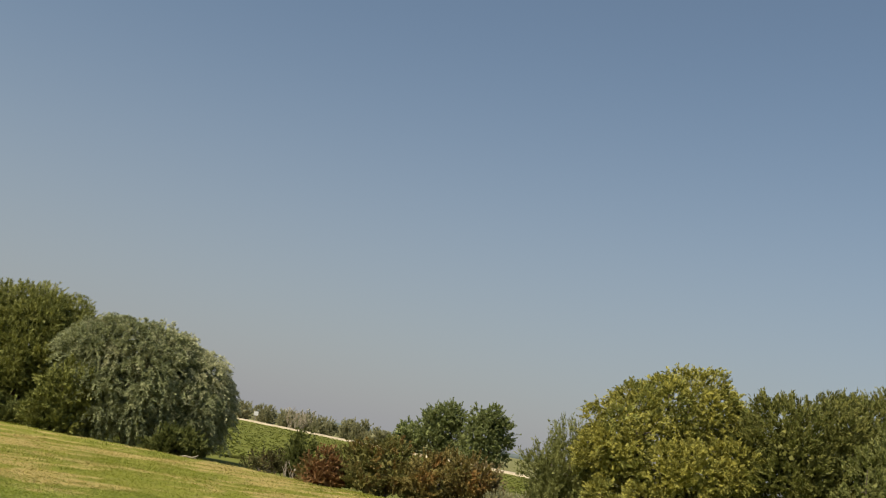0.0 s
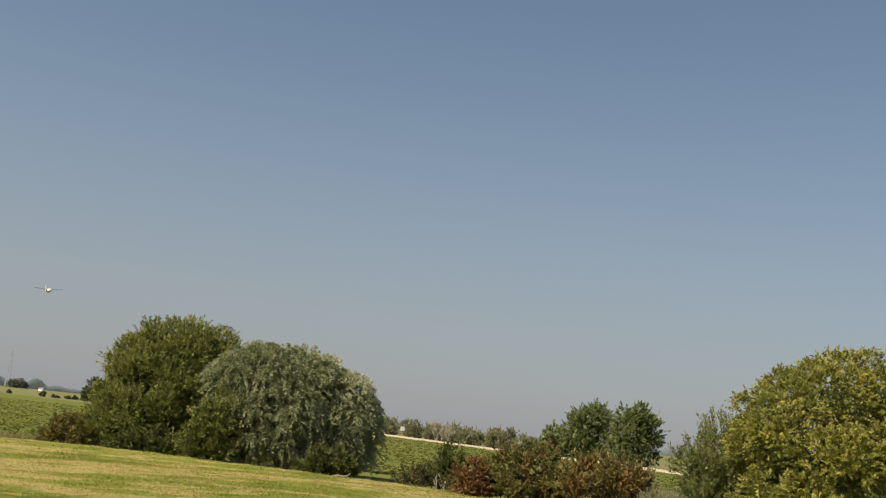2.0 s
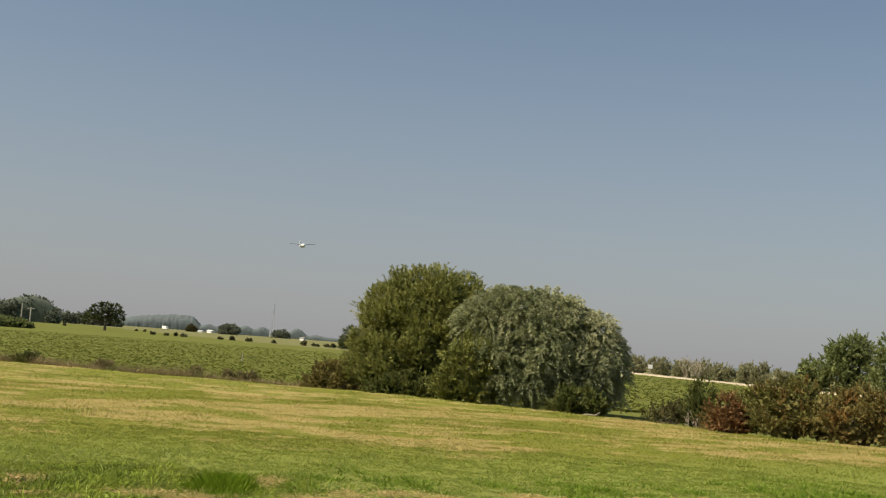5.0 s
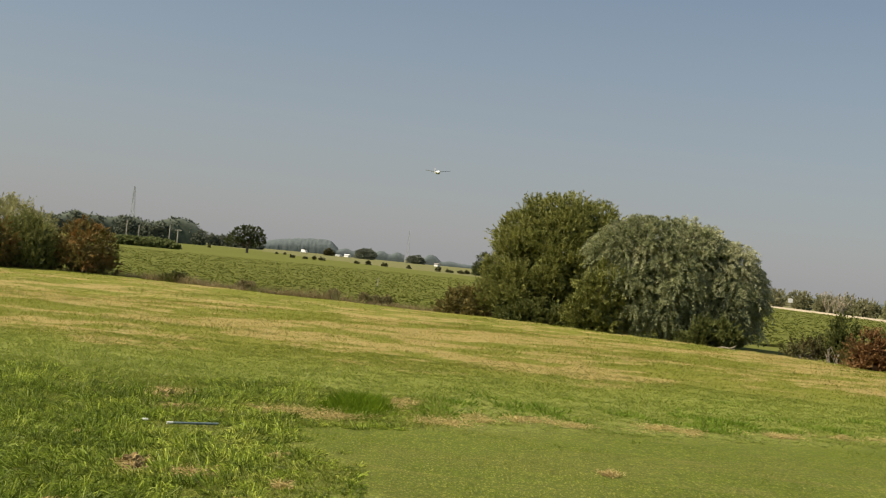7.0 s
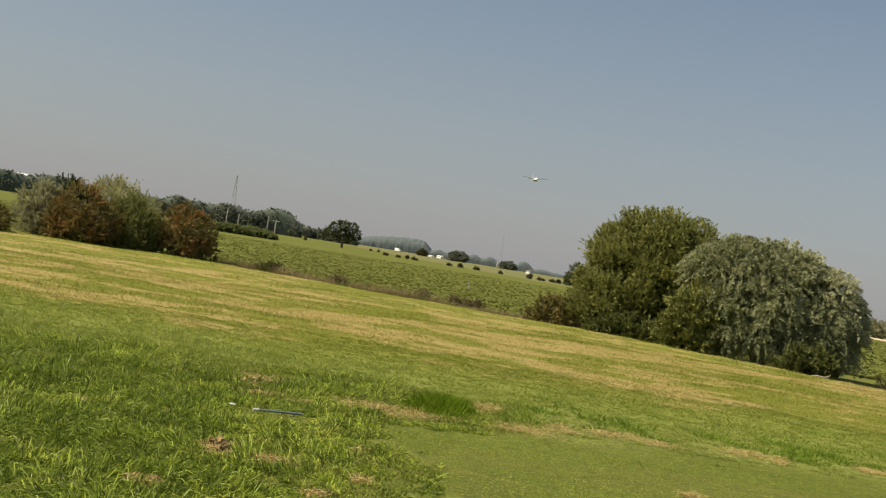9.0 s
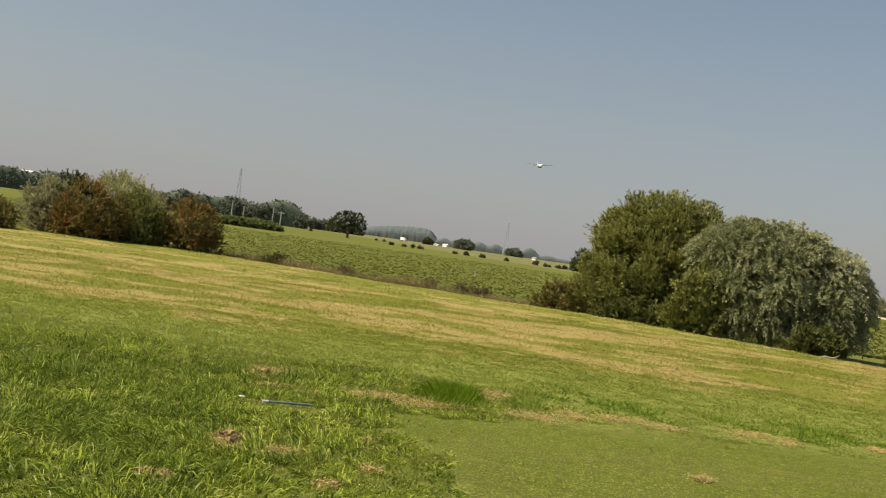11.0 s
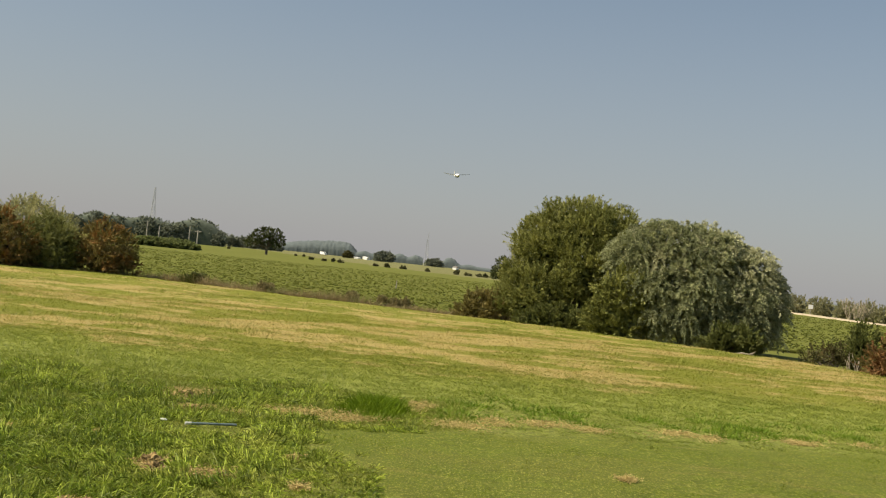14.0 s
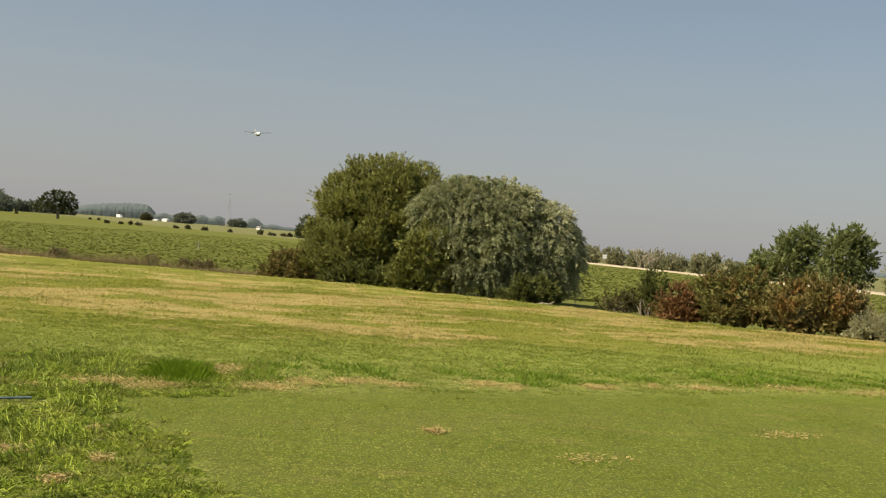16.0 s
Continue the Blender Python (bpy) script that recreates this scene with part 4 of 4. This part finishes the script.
woody("willow", x, y, [(-1.7, 0, 3.0, 1.25, 1.4, 1.45), (0.0, 0, 3.2, 1.4, 1.5, 1.5), (1.4, 0.2, 3.5, 1.4, 1.5, 1.65), (2.9, 0.2, 3.8, 1.2, 1.5, 1.7), (-1.0, -0.6, 1.6, 1.3, 1.0, 1.3), (2.2, -1.0, 1.8, 1.2, 0.9, 1.5), (0.6, -0.2, 1.4, 1.4, 1.0, 1.3)],
      L_DUSK, "dark olive-green willow behind the golden one", "tree", 73, count=5800, per=36, spray=0.34, leaf=(0.098, 0.26), lift=0.6, bough=0.46, full=1.1, stems=8, stem_r=0.10, inner=9000, inner_leaf=0.18, z=0)
mound("grey_willow", 48.3, 31.5, 2.8, 4.3, L_SHOOT, "pale green willow shoots beside the dark willow", "tree", 74, count=900, per=40, spray=0.4, lift=0.7, z=0)


# ---------------- along the track ----------------
FARKW = dict(leaf=(0.26, 0.5), per=30)
for i, (az, r, w, h) in enumerate([(15.7, 232, 5.5, 4.0), (17.0, 226, 5.6, 3.8), (18.2, 218, 4.4, 3.2), (19.2, 210, 5.2, 3.4), (20.0, 204, 4.6, 2.8), (21.3, 192, 3.6, 3.2), (22.0, 188, 3.4, 3.3), (22.9, 180, 4.5, 2.6)]):
    mound("shrub", az, r, w, h, L_SCRUB, "grey-green willow scrub beside the farm track", "shrub", 80 + i, count=300, spray=0.9, lift=0.9, stem_r=0.08, inner=200, inner_leaf=0.8, group="scrub along the track", **FARKW)
x, y = P(26.2, 149)
woody("tree", x, y, [(0.3, 0, 5.92, 1.7, 1.8, 1.41), (-1.6, 0, 4.98, 1.7, 1.7, 1.41), (1.3, 0, 4.9, 1.1, 1.4, 1.3), (-2.5, 0, 3.48, 1.5, 1.6, 1.60), (0.3, 0, 3.48, 2.4, 2.0, 2.16), (-0.5, 0, 1.69, 2.6, 1.8, 1.60)], L_BROAD, "rounded green tree beyond the track", "tree", 91,
      count=1100, spray=0.8, lift=0.2, stems=5, stem_r=0.2, inner=700, inner_leaf=0.7, bough=0.95, leaf=(0.19, 0.5), per=46)
x, y = P(28.2, 147)
woody("tree", x, y, [(0.2, 0, 6.39, 1.8, 1.8, 1.41), (-1.0, 0, 5.7, 1.1, 1.4, 1.5), (1.8, 0, 5.64, 1.4, 1.6, 1.50), (2.6, 0, 3.95, 1.4, 1.5, 1.79), (0.0, 0, 3.95, 2.5, 2.0, 2.35), (-1.7, 0, 3.2, 1.3, 1.6, 1.7), (0.5, 0, 1.79, 3.3, 1.8, 1.69)], L_BROAD, "taller rounded green tree beyond the track", "tree", 92,
      count=1300, spray=0.8, lift=0.2, stems=5, stem_r=0.2, inner=800, inner_leaf=0.7, bough=0.95, leaf=(0.19, 0.5), per=46)
mound("shrub", 24.3, 150, 5.0, 4.7, L_BROAD, "round green shrub beside the two trees", "shrub", 93, count=420, spray=0.7, lift=0.4, stem_r=0.1, inner=300, inner_leaf=0.8, **FARKW)


# ---------------- the distance ----------------
x, y = P(-11.32, 368)
woody("oak", x, y, [(0.0, 0, 7.3, 2.3, 2.6, 1.3), (-2.6, 0, 6.5, 2.1, 2.4, 1.7), (2.9, 0, 7.0, 1.5, 2.0, 1.6), (-4.6, 0, 4.6, 2.0, 2.0, 1.3), (-1.6, 0, 4.9, 2.2, 2.2, 1.4), (4.3, 0, 5.0, 1.3, 1.8, 1.6), (1.2, 0, 5.6, 0.9, 1.4, 0.8), (2.7, 0, 3.4, 1.3, 1.6, 0.7), (-6.2, 0, 3.5, 1.1, 1.3, 0.7)], L_FAR, "lone spreading dark oak in the far pasture", "tree", 101,
      count=800, per=30, spray=0.7, leaf=(0.34, 0.5), lift=0.1, stems=9, stem_r=0.26, inner=120, inner_leaf=0.6, bough=0.8, bole=2.6)


def treeline(name, profile, r, material, label, seed, crown=4.0, leaf=0.6, count=2000, depth=8.0):
    """A wood seen from far off: crowns side by side and behind one another under a skyline given as (bearing, rise over the eye's level)."""
    rng = np.random.default_rng(seed)
    az0, az1 = profile[0][0], profile[-1][0]
    base = ground_z(*P((az0 + az1) / 2, r))
    n = max(3, int(abs(radians(az1 - az0)) * r / (crown * 0.75)))
    lobes = []
    for i in range(n):
        a = az0 + (az1 - az0) * (i + rng.uniform(0.2, 0.8)) / n
        top = EYE + r * np.interp(a, [p[0] for p in profile], [p[1] for p in profile]) - base
        h = top * rng.uniform(0.88, 1.02)
        x, y = P(a, r + rng.uniform(-0.5, 0.5) * depth)
        w = min(crown, h * 0.6) * rng.uniform(0.75, 1.15)
        k = min(h * 0.4, w * 0.95)
        lobes.append((x, y, h - k, w, w, k))
        lobes.append((x + rng.uniform(-0.5, 0.5) * w, y - w * 0.3, h * 0.38, w * 1.1, w, h * 0.4))
    v, f = join_soups([sprays(rng, lobes, count, 22, leaf * 1.3, (leaf, 0.7), 0.1, 0.5, crown * 0.38, -0.5, 0.0, 1.6, 0.15), core(rng, lobes, count * 3, leaf * 2.0)])
    v[:, 2] += base
    return tagged(soup(name, v, f, material), label, "trees", "", "stuff")


def canopy(name, profile, r, label, seed, depth, crown, material=None):
    """Woodland so remote that its crowns close into one lumpy roof, under a skyline as in treeline()."""
    az0, az1 = profile[0][0], profile[-1][0]
    base = ground_z(*P((az0 + az1) / 2, r))
    n, m = int(radians(az1 - az0) * r / (crown * 0.22)), 15
    verts, faces = [], []
    for i in range(n + 1):
        a = az0 + (az1 - az0) * i / n
        rise = np.interp([a - 0.12, a - 0.06, a, a + 0.06, a + 0.12], [p[0] for p in profile], [p[1] for p in profile]).mean()
        top = EYE + r * rise - base
        for j in range(m + 1):
            t = math.pi * j / m
            x, y = P(a, r - depth * math.cos(t))
            at = Vector((x, y, top * math.sin(t))) / crown + Vector((seed, 0, 0))
            lump = 0.10 * abs(noise.noise(at * 0.9)) + 0.10 * abs(noise.noise(at * 2.3)) - 0.04 + 0.04 * noise.noise(at * 6.0)
            x, y = P(a, r - depth * (math.copysign(abs(math.cos(t)) ** 0.7, math.cos(t)) * (1 + 0.3 * lump)))
            verts.append((x, y, base - 0.4 + (top + 0.4) * math.sin(t) ** 0.6 * (1 + lump) * 0.97))
            if i and j:
                faces.append(((i - 1) * (m + 1) + j - 1, i * (m + 1) + j - 1, i * (m + 1) + j, (i - 1) * (m + 1) + j))
    return tagged(soup(name, np.array(verts), np.array(faces), material or L_HAZE, None, True), label, "trees", "", "stuff")


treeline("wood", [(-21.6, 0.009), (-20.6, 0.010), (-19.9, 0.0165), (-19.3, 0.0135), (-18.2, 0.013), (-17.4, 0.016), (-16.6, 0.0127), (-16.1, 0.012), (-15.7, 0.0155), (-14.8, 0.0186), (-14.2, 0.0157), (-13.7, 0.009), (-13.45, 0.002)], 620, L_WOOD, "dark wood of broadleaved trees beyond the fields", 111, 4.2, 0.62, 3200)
canopy("wood_interior", [(-21.6, 0.009), (-20.6, 0.010), (-19.9, 0.0165), (-19.3, 0.0135), (-18.2, 0.013), (-17.4, 0.016), (-16.6, 0.0127), (-16.1, 0.012), (-15.7, 0.0155), (-14.8, 0.0186), (-14.2, 0.0157), (-13.7, 0.009), (-13.45, 0.002)], 620, "closed dark canopy of the distant wood", 136, 4.5, 6, M_CANOPY)
treeline("wood", [(-32, 0.012), (-29, 0.014), (-27.6, 0.0125), (-27.0, 0.0105), (-26.2, 0.015), (-24.8, 0.014)], 560, L_WOOD, "dark wood of broadleaved trees beyond the fields", 112, 4.0, 0.6, 2000)
canopy("wood_interior", [(-32, 0.012), (-29, 0.014), (-27.6, 0.0125), (-27.0, 0.0105), (-26.2, 0.015), (-24.8, 0.014)], 560, "closed dark canopy of the distant wood", 136, 4.5, 6, M_CANOPY)
treeline("hedge_trees", [(-13.45, 0.005), (-13.2, 0.0075), (-12.9, 0.004), (-12.75, 0.0065), (-12.3, 0.0066), (-11.6, 0.0045), (-10.6, 0.003)], 800, L_WOOD, "distant hedge trees beyond the pasture", 113, 3.0, 0.8, 900)
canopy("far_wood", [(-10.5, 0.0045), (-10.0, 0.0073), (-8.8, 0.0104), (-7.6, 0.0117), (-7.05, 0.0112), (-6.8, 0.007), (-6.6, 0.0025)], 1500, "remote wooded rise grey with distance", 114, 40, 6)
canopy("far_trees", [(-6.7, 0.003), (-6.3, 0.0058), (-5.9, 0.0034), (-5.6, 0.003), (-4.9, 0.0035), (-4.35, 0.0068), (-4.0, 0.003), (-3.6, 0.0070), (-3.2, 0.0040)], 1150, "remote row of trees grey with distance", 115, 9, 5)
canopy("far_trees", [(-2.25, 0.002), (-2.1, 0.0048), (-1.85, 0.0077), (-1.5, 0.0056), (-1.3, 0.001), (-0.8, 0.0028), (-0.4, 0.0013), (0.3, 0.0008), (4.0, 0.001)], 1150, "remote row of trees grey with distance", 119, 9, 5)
treeline("far_trees", [(-3.0, 0.001), (-2.9, 0.0035), (-2.45, 0.0052), (-2.2, 0.001)], 980, L_WOOD, "dark clump of distant trees", 120, 3.6, 0.7, 500)
treeline("far_trees", [(-5.62, 0.001), (-5.5, 0.0055), (-5.2, 0.0073), (-4.95, 0.0058), (-4.82, 0.001)], 900, L_WOOD, "dark rounded clump of distant trees", 121, 4.0, 0.7, 800)
treeline("far_tree", [(-7.4, 0.0), (-7.15, 0.0033), (-6.9, 0.0005)], 950, L_BRAMBLE, "small brownish tree in the distance", 122, 2.8, 0.6, 300)
treeline("hedge", [(-19.5, -0.0030), (-17.6, -0.0033), (-16.2, -0.0027), (-15.2, -0.0029), (-14.9, -0.0050), (-14.75, -0.0075)], 255, L_BROAD, "clipped dark hedge at the field corner", 116, 1.3, 0.3, 2200, 1.5)
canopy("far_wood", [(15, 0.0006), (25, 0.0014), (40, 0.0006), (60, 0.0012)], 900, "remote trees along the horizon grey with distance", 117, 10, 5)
mound("tree", 1.0, 330, 8.5, 7.3, L_FAR, "round dark tree in the far pasture", "tree", 123, count=600, spray=1.0, lift=0.2, stem_r=0.25, inner=300, inner_leaf=1.0, **FARKW)
for i, (az, k) in enumerate([(-13.2, 0.6), (-9.8, 0.6), (-9.4, 0.9), (-8.98, 0.6), (-8.33, 0.8), (-7.86, 0.8), (-7.45, 1.1), (-5.65, 0.9), (-5.03, 1.0), (-4.2, 1.15), (-2.95, 0.8), (-1.38, 1.1), (-0.81, 1.0), (-0.22, 0.9), (0.08, 0.9)]):
    mound("shrub", az, 345 if az > -9 else 470, 1.3 * k + 0.4 * math.sin(i * 2.3), (0.8 + 0.2 * math.sin(i * 4.1)) * k, L_BORDER, "small dark shrub at the crop field's border", "shrub", 140 + i, n=3, count=70, spray=0.5, lift=0.3, stems=2, stem_r=0.05, inner=60, inner_leaf=0.5, group="shrubs at the field border", **FARKW)


def lattice_mast(az, r, h, w):
    x, y = P(az, r)
    z = ground_z(x, y)
    root = thing("lattice_mast", (x, y, z), "tall grey steel lattice mast on the horizon", "mast", "masts on the horizon")
    corners = [Vector((sx, sy, 0)) for sx, sy in ((-1, -1), (1, -1), (1, 1), (-1, 1))]
    at = lambda c, t: c * (w * (1 - 0.86 * t)) + Vector((0, 0, h * t))
    for c in corners:
        bm = bmesh.new()
        tube(bm, [at(c, 0), at(c, 0.5), at(c, 1)], [0.10, 0.09, 0.07], 4)
        part("leg", bm, M_STEEL, root)
    bm = bmesh.new()
    for i in range(12):
        t0, t1 = i / 12, (i + 1) / 12
        for a, b in zip(corners, corners[1:] + corners[:1]):
            tube(bm, [at(a, t0), at(b, t1)], [0.045, 0.045], 4)
            tube(bm, [at(b, t0), at(a, t1)], [0.045, 0.045], 4)
    part("lattice_bracing", bm, M_STEEL, root)


lattice_mast(-17.15, 700, 32, 1.9)
lattice_mast(-3.05, 1100, 33, 1.9)


def pole(az, r, h, arm):
    x, y = P(az, r)
    root = thing("utility_pole", (x, y, ground_z(x, y)), "weathered wooden utility pole with crossarm", "pole", "utility poles")
    bm = bmesh.new()
    tube(bm, [(0, 0, -0.3), (0, 0, h * 0.5), (0, 0, h)], [0.24, 0.21, 0.18], 8)
    part("shaft", bm, M_POLE, root)
    if arm:
        bm = bmesh.new()
        block(bm, (2.4, 0.25, 0.25), (0, 0, h - 0.4), 0.03)
        part("crossarm", bm, M_POLE, root)


pole(-17.35, 400, 7.4, False)
pole(-16.75, 400, 6.0, False)
pole(-15.25, 400, 7.1, False)
pole(-14.84, 390, 5.8, True)
pole(-26.45, 400, 9.4, False)


def van(az, r, turn, s=1.0):
    x, y = P(az, r)
    root = thing("van", (x, y, ground_z(x, y)), "white box van on the far road", "van", "")
    root.rotation_euler = (0, 0, turn)
    root.scale = (s, s, s)
    bm = bmesh.new()
    block(bm, (4.4, 2.1, 2.3), (-0.6, 0, 1.75), 0.1)
    part("box", bm, M_WHITE, root)
    bm = bmesh.new()
    block(bm, (1.6, 1.95, 1.5), (2.35, 0, 1.3), 0.15)
    part("cab", bm, M_WHITE, root)
    bm = bmesh.new()
    block(bm, (0.9, 1.99, 0.55), (2.55, 0, 1.68), 0.08)
    part("windscreen", bm, M_DARK, root)
    for wx in (-1.9, 2.2):
        for wy in (-0.9, 0.9):
            bm = bmesh.new()
            tube(bm, [(wx, wy - 0.12, 0.4), (wx, wy + 0.12, 0.4)], [0.4, 0.4], 12)
            part("wheel", bm, M_DARK, root)


van(-8.4, 1000, -0.7, 1.12)


def barn(az, r, w, d, h, turn, label, roof=M_ROOF):
    x, y = P(az, r)
    root = thing("barn", (x, y, ground_z(x, y)), label, "building")
    root.rotation_euler = (0, 0, turn)
    bm = bmesh.new()
    block(bm, (w, d, h), (0, 0, h / 2))
    part("wall", bm, M_WHITE, root)
    bm = bmesh.new()
    a = [bm.verts.new(p) for p in ((-w / 2 - 0.3, -d / 2 - 0.4, h), (w / 2 + 0.3, -d / 2 - 0.4, h), (w / 2 + 0.3, 0, h * 1.45), (-w / 2 - 0.3, 0, h * 1.45), (-w / 2 - 0.3, d / 2 + 0.4, h), (w / 2 + 0.3, d / 2 + 0.4, h))]
    for q in ((0, 1, 2, 3), (3, 2, 5, 4), (0, 3, 4), (1, 5, 2), (0, 4, 5, 1)):
        bm.faces.new([a[i] for i in q])
    part("roof", bm, roof, root)


barn(-6.62, 1040, 5.0, 4, 1.1, -0.6, "long low white farm building in the distance", M_WHITE)
barn(-6.15, 1030, 6.0, 4, 1.9, -0.7, "white farmhouse in the distance", M_WHITE)
barn(-27.35, 640, 5, 6, 7.4, 0.3, "tall white farm building rising behind the wood", M_WHITE)
barn(-1.46, 800, 3.6, 3, 1.6, -0.7, "low white farm building in the distance")


# ---------------- small things ----------------
def sign(az, r, h, w):
    x, y = P(az, r)
    root = thing("sign", (x, y, ground_z(x, y)), "plain white board sign on a post by the track", "sign")
    bm = bmesh.new()
    tube(bm, [(0, 0, -0.2), (0, 0, h)], [0.06, 0.06], 8)
    part("post", bm, M_POLE, root)
    bm = bmesh.new()
    block(bm, (w, 0.06, w * 0.9), (0, -0.08, h - 0.3), 0.02)
    part("board", bm, M_WHITE, root)


sign(16.5, 222, 2.0, 0.9)
sign(17.48, 226, 2.1, 0.7)


def stake(az, r, h, rad, name="stake", label="thin weathered wooden stake in the crop"):
    x, y = P(az, r)
    root = thing(name, (x, y, ground_z(x, y)), label, "stake")
    bm = bmesh.new()
    tube(bm, [(0, 0, -0.2), (0.01, 0, h * 0.6), (0.02, 0, h)], [rad, rad * 0.9, rad * 0.8], 7)
    part("shaft", bm, M_POLE, root)


stake(-4.46, 78, 0.62, 0.04)
stake(35.5, 30.6, 0.3, 0.05, "fence_post", "short weathered post stub beneath the golden willow")


def fallen_branch():
    """The bleached curved branch below the grey willow."""
    x, y = P(13.6, 33.6)
    root = thing("fallen_branch", (x, y, ground_z(x, y)), "bleached fallen branch on the grass below the willow", "branch")
    root.scale = (0.85, 0.85, 0.7)
    bm = bmesh.new()
    tube(bm, [(-0.28, 0, 0.02), (-0.1, 0.02, 0.06), (0.1, 0.0, 0.04), (0.32, 0, 0.02)], [0.025, 0.042, 0.035, 0.015], 7)
    part("stem", bm, M_DEADWOOD, root)
    bm = bmesh.new()
    tube(bm, [(0.15, 0, 0.04), (0.28, 0, 0.11), (0.36, 0, 0.19)], [0.03, 0.022, 0.012], 6)
    part("twig", bm, M_DEADWOOD, root)


fallen_branch()


def dropped_pole():
    """The blue-grey tube with white ends lying in the long grass."""
    root = thing("tube", (-2.12, 10.06, ground_z(-2.4, 10.0) + 0.034), "blue-grey plastic tube with white end lying in grass", "tube")
    root.rotation_euler = (0, 0, math.atan2(0.30, 0.62))
    bm = bmesh.new()
    tube(bm, [(-0.42, 0, 0), (0.0, 0, 0.0)], [0.012, 0.012], 10)
    part("barrel", bm, M_BLUE, root)
    bm = bmesh.new()
    tube(bm, [(-0.47, 0, 0), (-0.415, 0, 0)], [0.014, 0.014], 10)
    part("end_cap", bm, M_CHALK, root, "white end cap")
    bit = thing("litter", (-2.74, 9.84, ground_z(-2.74, 9.84) + 0.05), "small crumpled white scrap lying in the grass", "litter")
    bm = bmesh.new()
    bmesh.ops.create_icosphere(bm, subdivisions=2, radius=0.026)
    for v in bm.verts:
        v.co = Vector((v.co.x * 1.3, v.co.y * 0.8, v.co.z * 0.45)) * (1 + 0.35 * noise.noise(v.co * 30))
    part("scrap", bm, M_CHALK, bit)


dropped_pole()


def dead_shrub(az, r, h, w, seed, label, count=22):
    rng = np.random.default_rng(seed)
    x, y = P(az, r)
    root = thing("dead_shrub", (x, y, ground_z(x, y)), label, "shrub")
    s = h / 4
    for i in range(count):
        bm = bmesh.new()
        bx = rng.uniform(-0.25, 0.25) * w
        top = Vector((bx + rng.uniform(-0.45, 0.45) * w, rng.uniform(-0.3, 0.3) * w, h * rng.uniform(0.5, 1.0)))
        mid = Vector((bx, 0, 0)).lerp(top, 0.5) + Vector((rng.uniform(-0.12, 0.12) * w, 0, 0))
        tube(bm, [(bx, 0, -0.1), mid, top], [0.055 * s, 0.04 * s, 0.015 * s], 4)
        for j in range(3):
            st = mid.lerp(top, rng.uniform(0, 0.8))
            tube(bm, [st, st + Vector((rng.uniform(-0.15, 0.15) * w, rng.uniform(-0.1, 0.1) * w, h * rng.uniform(0.08, 0.25)))], [0.035 * s, 0.012 * s], 4)
        part("stem", bm, M_DEADWOOD, root)


dead_shrub(18.75, 32.6, 0.75, 0.7, 202, "bare bleached twigs of a dead sapling on the bank", 9)
dead_shrub(18.6, 205, 4.4, 5.0, 201, "bleached bare dead shrub beside the farm track")


def aeroplane():
    """White model aeroplane in the air, seen from ahead."""
    az, el, r = -1.91, 0.0821, 60.0
    x, y = P(az, r)
    root = thing("model_aeroplane", (x, y, EYE + el * r), "white model aeroplane with dark wings in flight", "aeroplane")
    root.rotation_euler = (radians(2), radians(-3), radians(12))
    bm = bmesh.new()
    tube(bm, [(0, -0.62, 0), (0, -0.55, 0.0), (0, -0.3, 0.01), (0, 0.2, 0.01), (0, 0.75, 0.03)], [0.035, 0.075, 0.09, 0.08, 0.03], 14)
    part("fuselage", bm, M_WHITE, root)
    for sx in (-1, 1):
        bm = bmesh.new()
        a = [bm.verts.new(p) for p in ((sx * 0.1, -0.16, 0.06), (sx * 0.1, 0.16, 0.05), (sx * 0.72, 0.10, 0.11), (sx * 0.72, -0.06, 0.115),
                                       (sx * 0.1, -0.16, 0.03), (sx * 0.1, 0.16, 0.04), (sx * 0.72, 0.10, 0.10), (sx * 0.72, -0.06, 0.095))]
        for q in ((0, 1, 2, 3), (7, 6, 5, 4), (0, 3, 7, 4), (1, 5, 6, 2), (2, 6, 7, 3), (0, 4, 5, 1)):
            bm.faces.new([a[i] for i in q])
        bmesh.ops.recalc_face_normals(bm, faces=bm.faces)
        part("wing", bm, M_STEEL, root, "grey tapered wing")
        bm = bmesh.new()
        block(bm, (0.26, 0.14, 0.015), (sx * 0.15, 0.7, 0.05), 0.004)
        part("tailplane", bm, M_STEEL, root)
    bm = bmesh.new()
    block(bm, (0.018, 0.2, 0.26), (0, 0.7, 0.17), 0.005)
    part("fin", bm, M_STEEL, root, "grey tail fin")
    # dark block added under the fuselage in place of its shaded underside
    bm = bmesh.new()
    block(bm, (0.11, 0.5, 0.05), (0, -0.2, -0.075), 0.015)
    part("belly", bm, M_DARK, root, "dark block for the fuselage's shaded underside")


aeroplane()
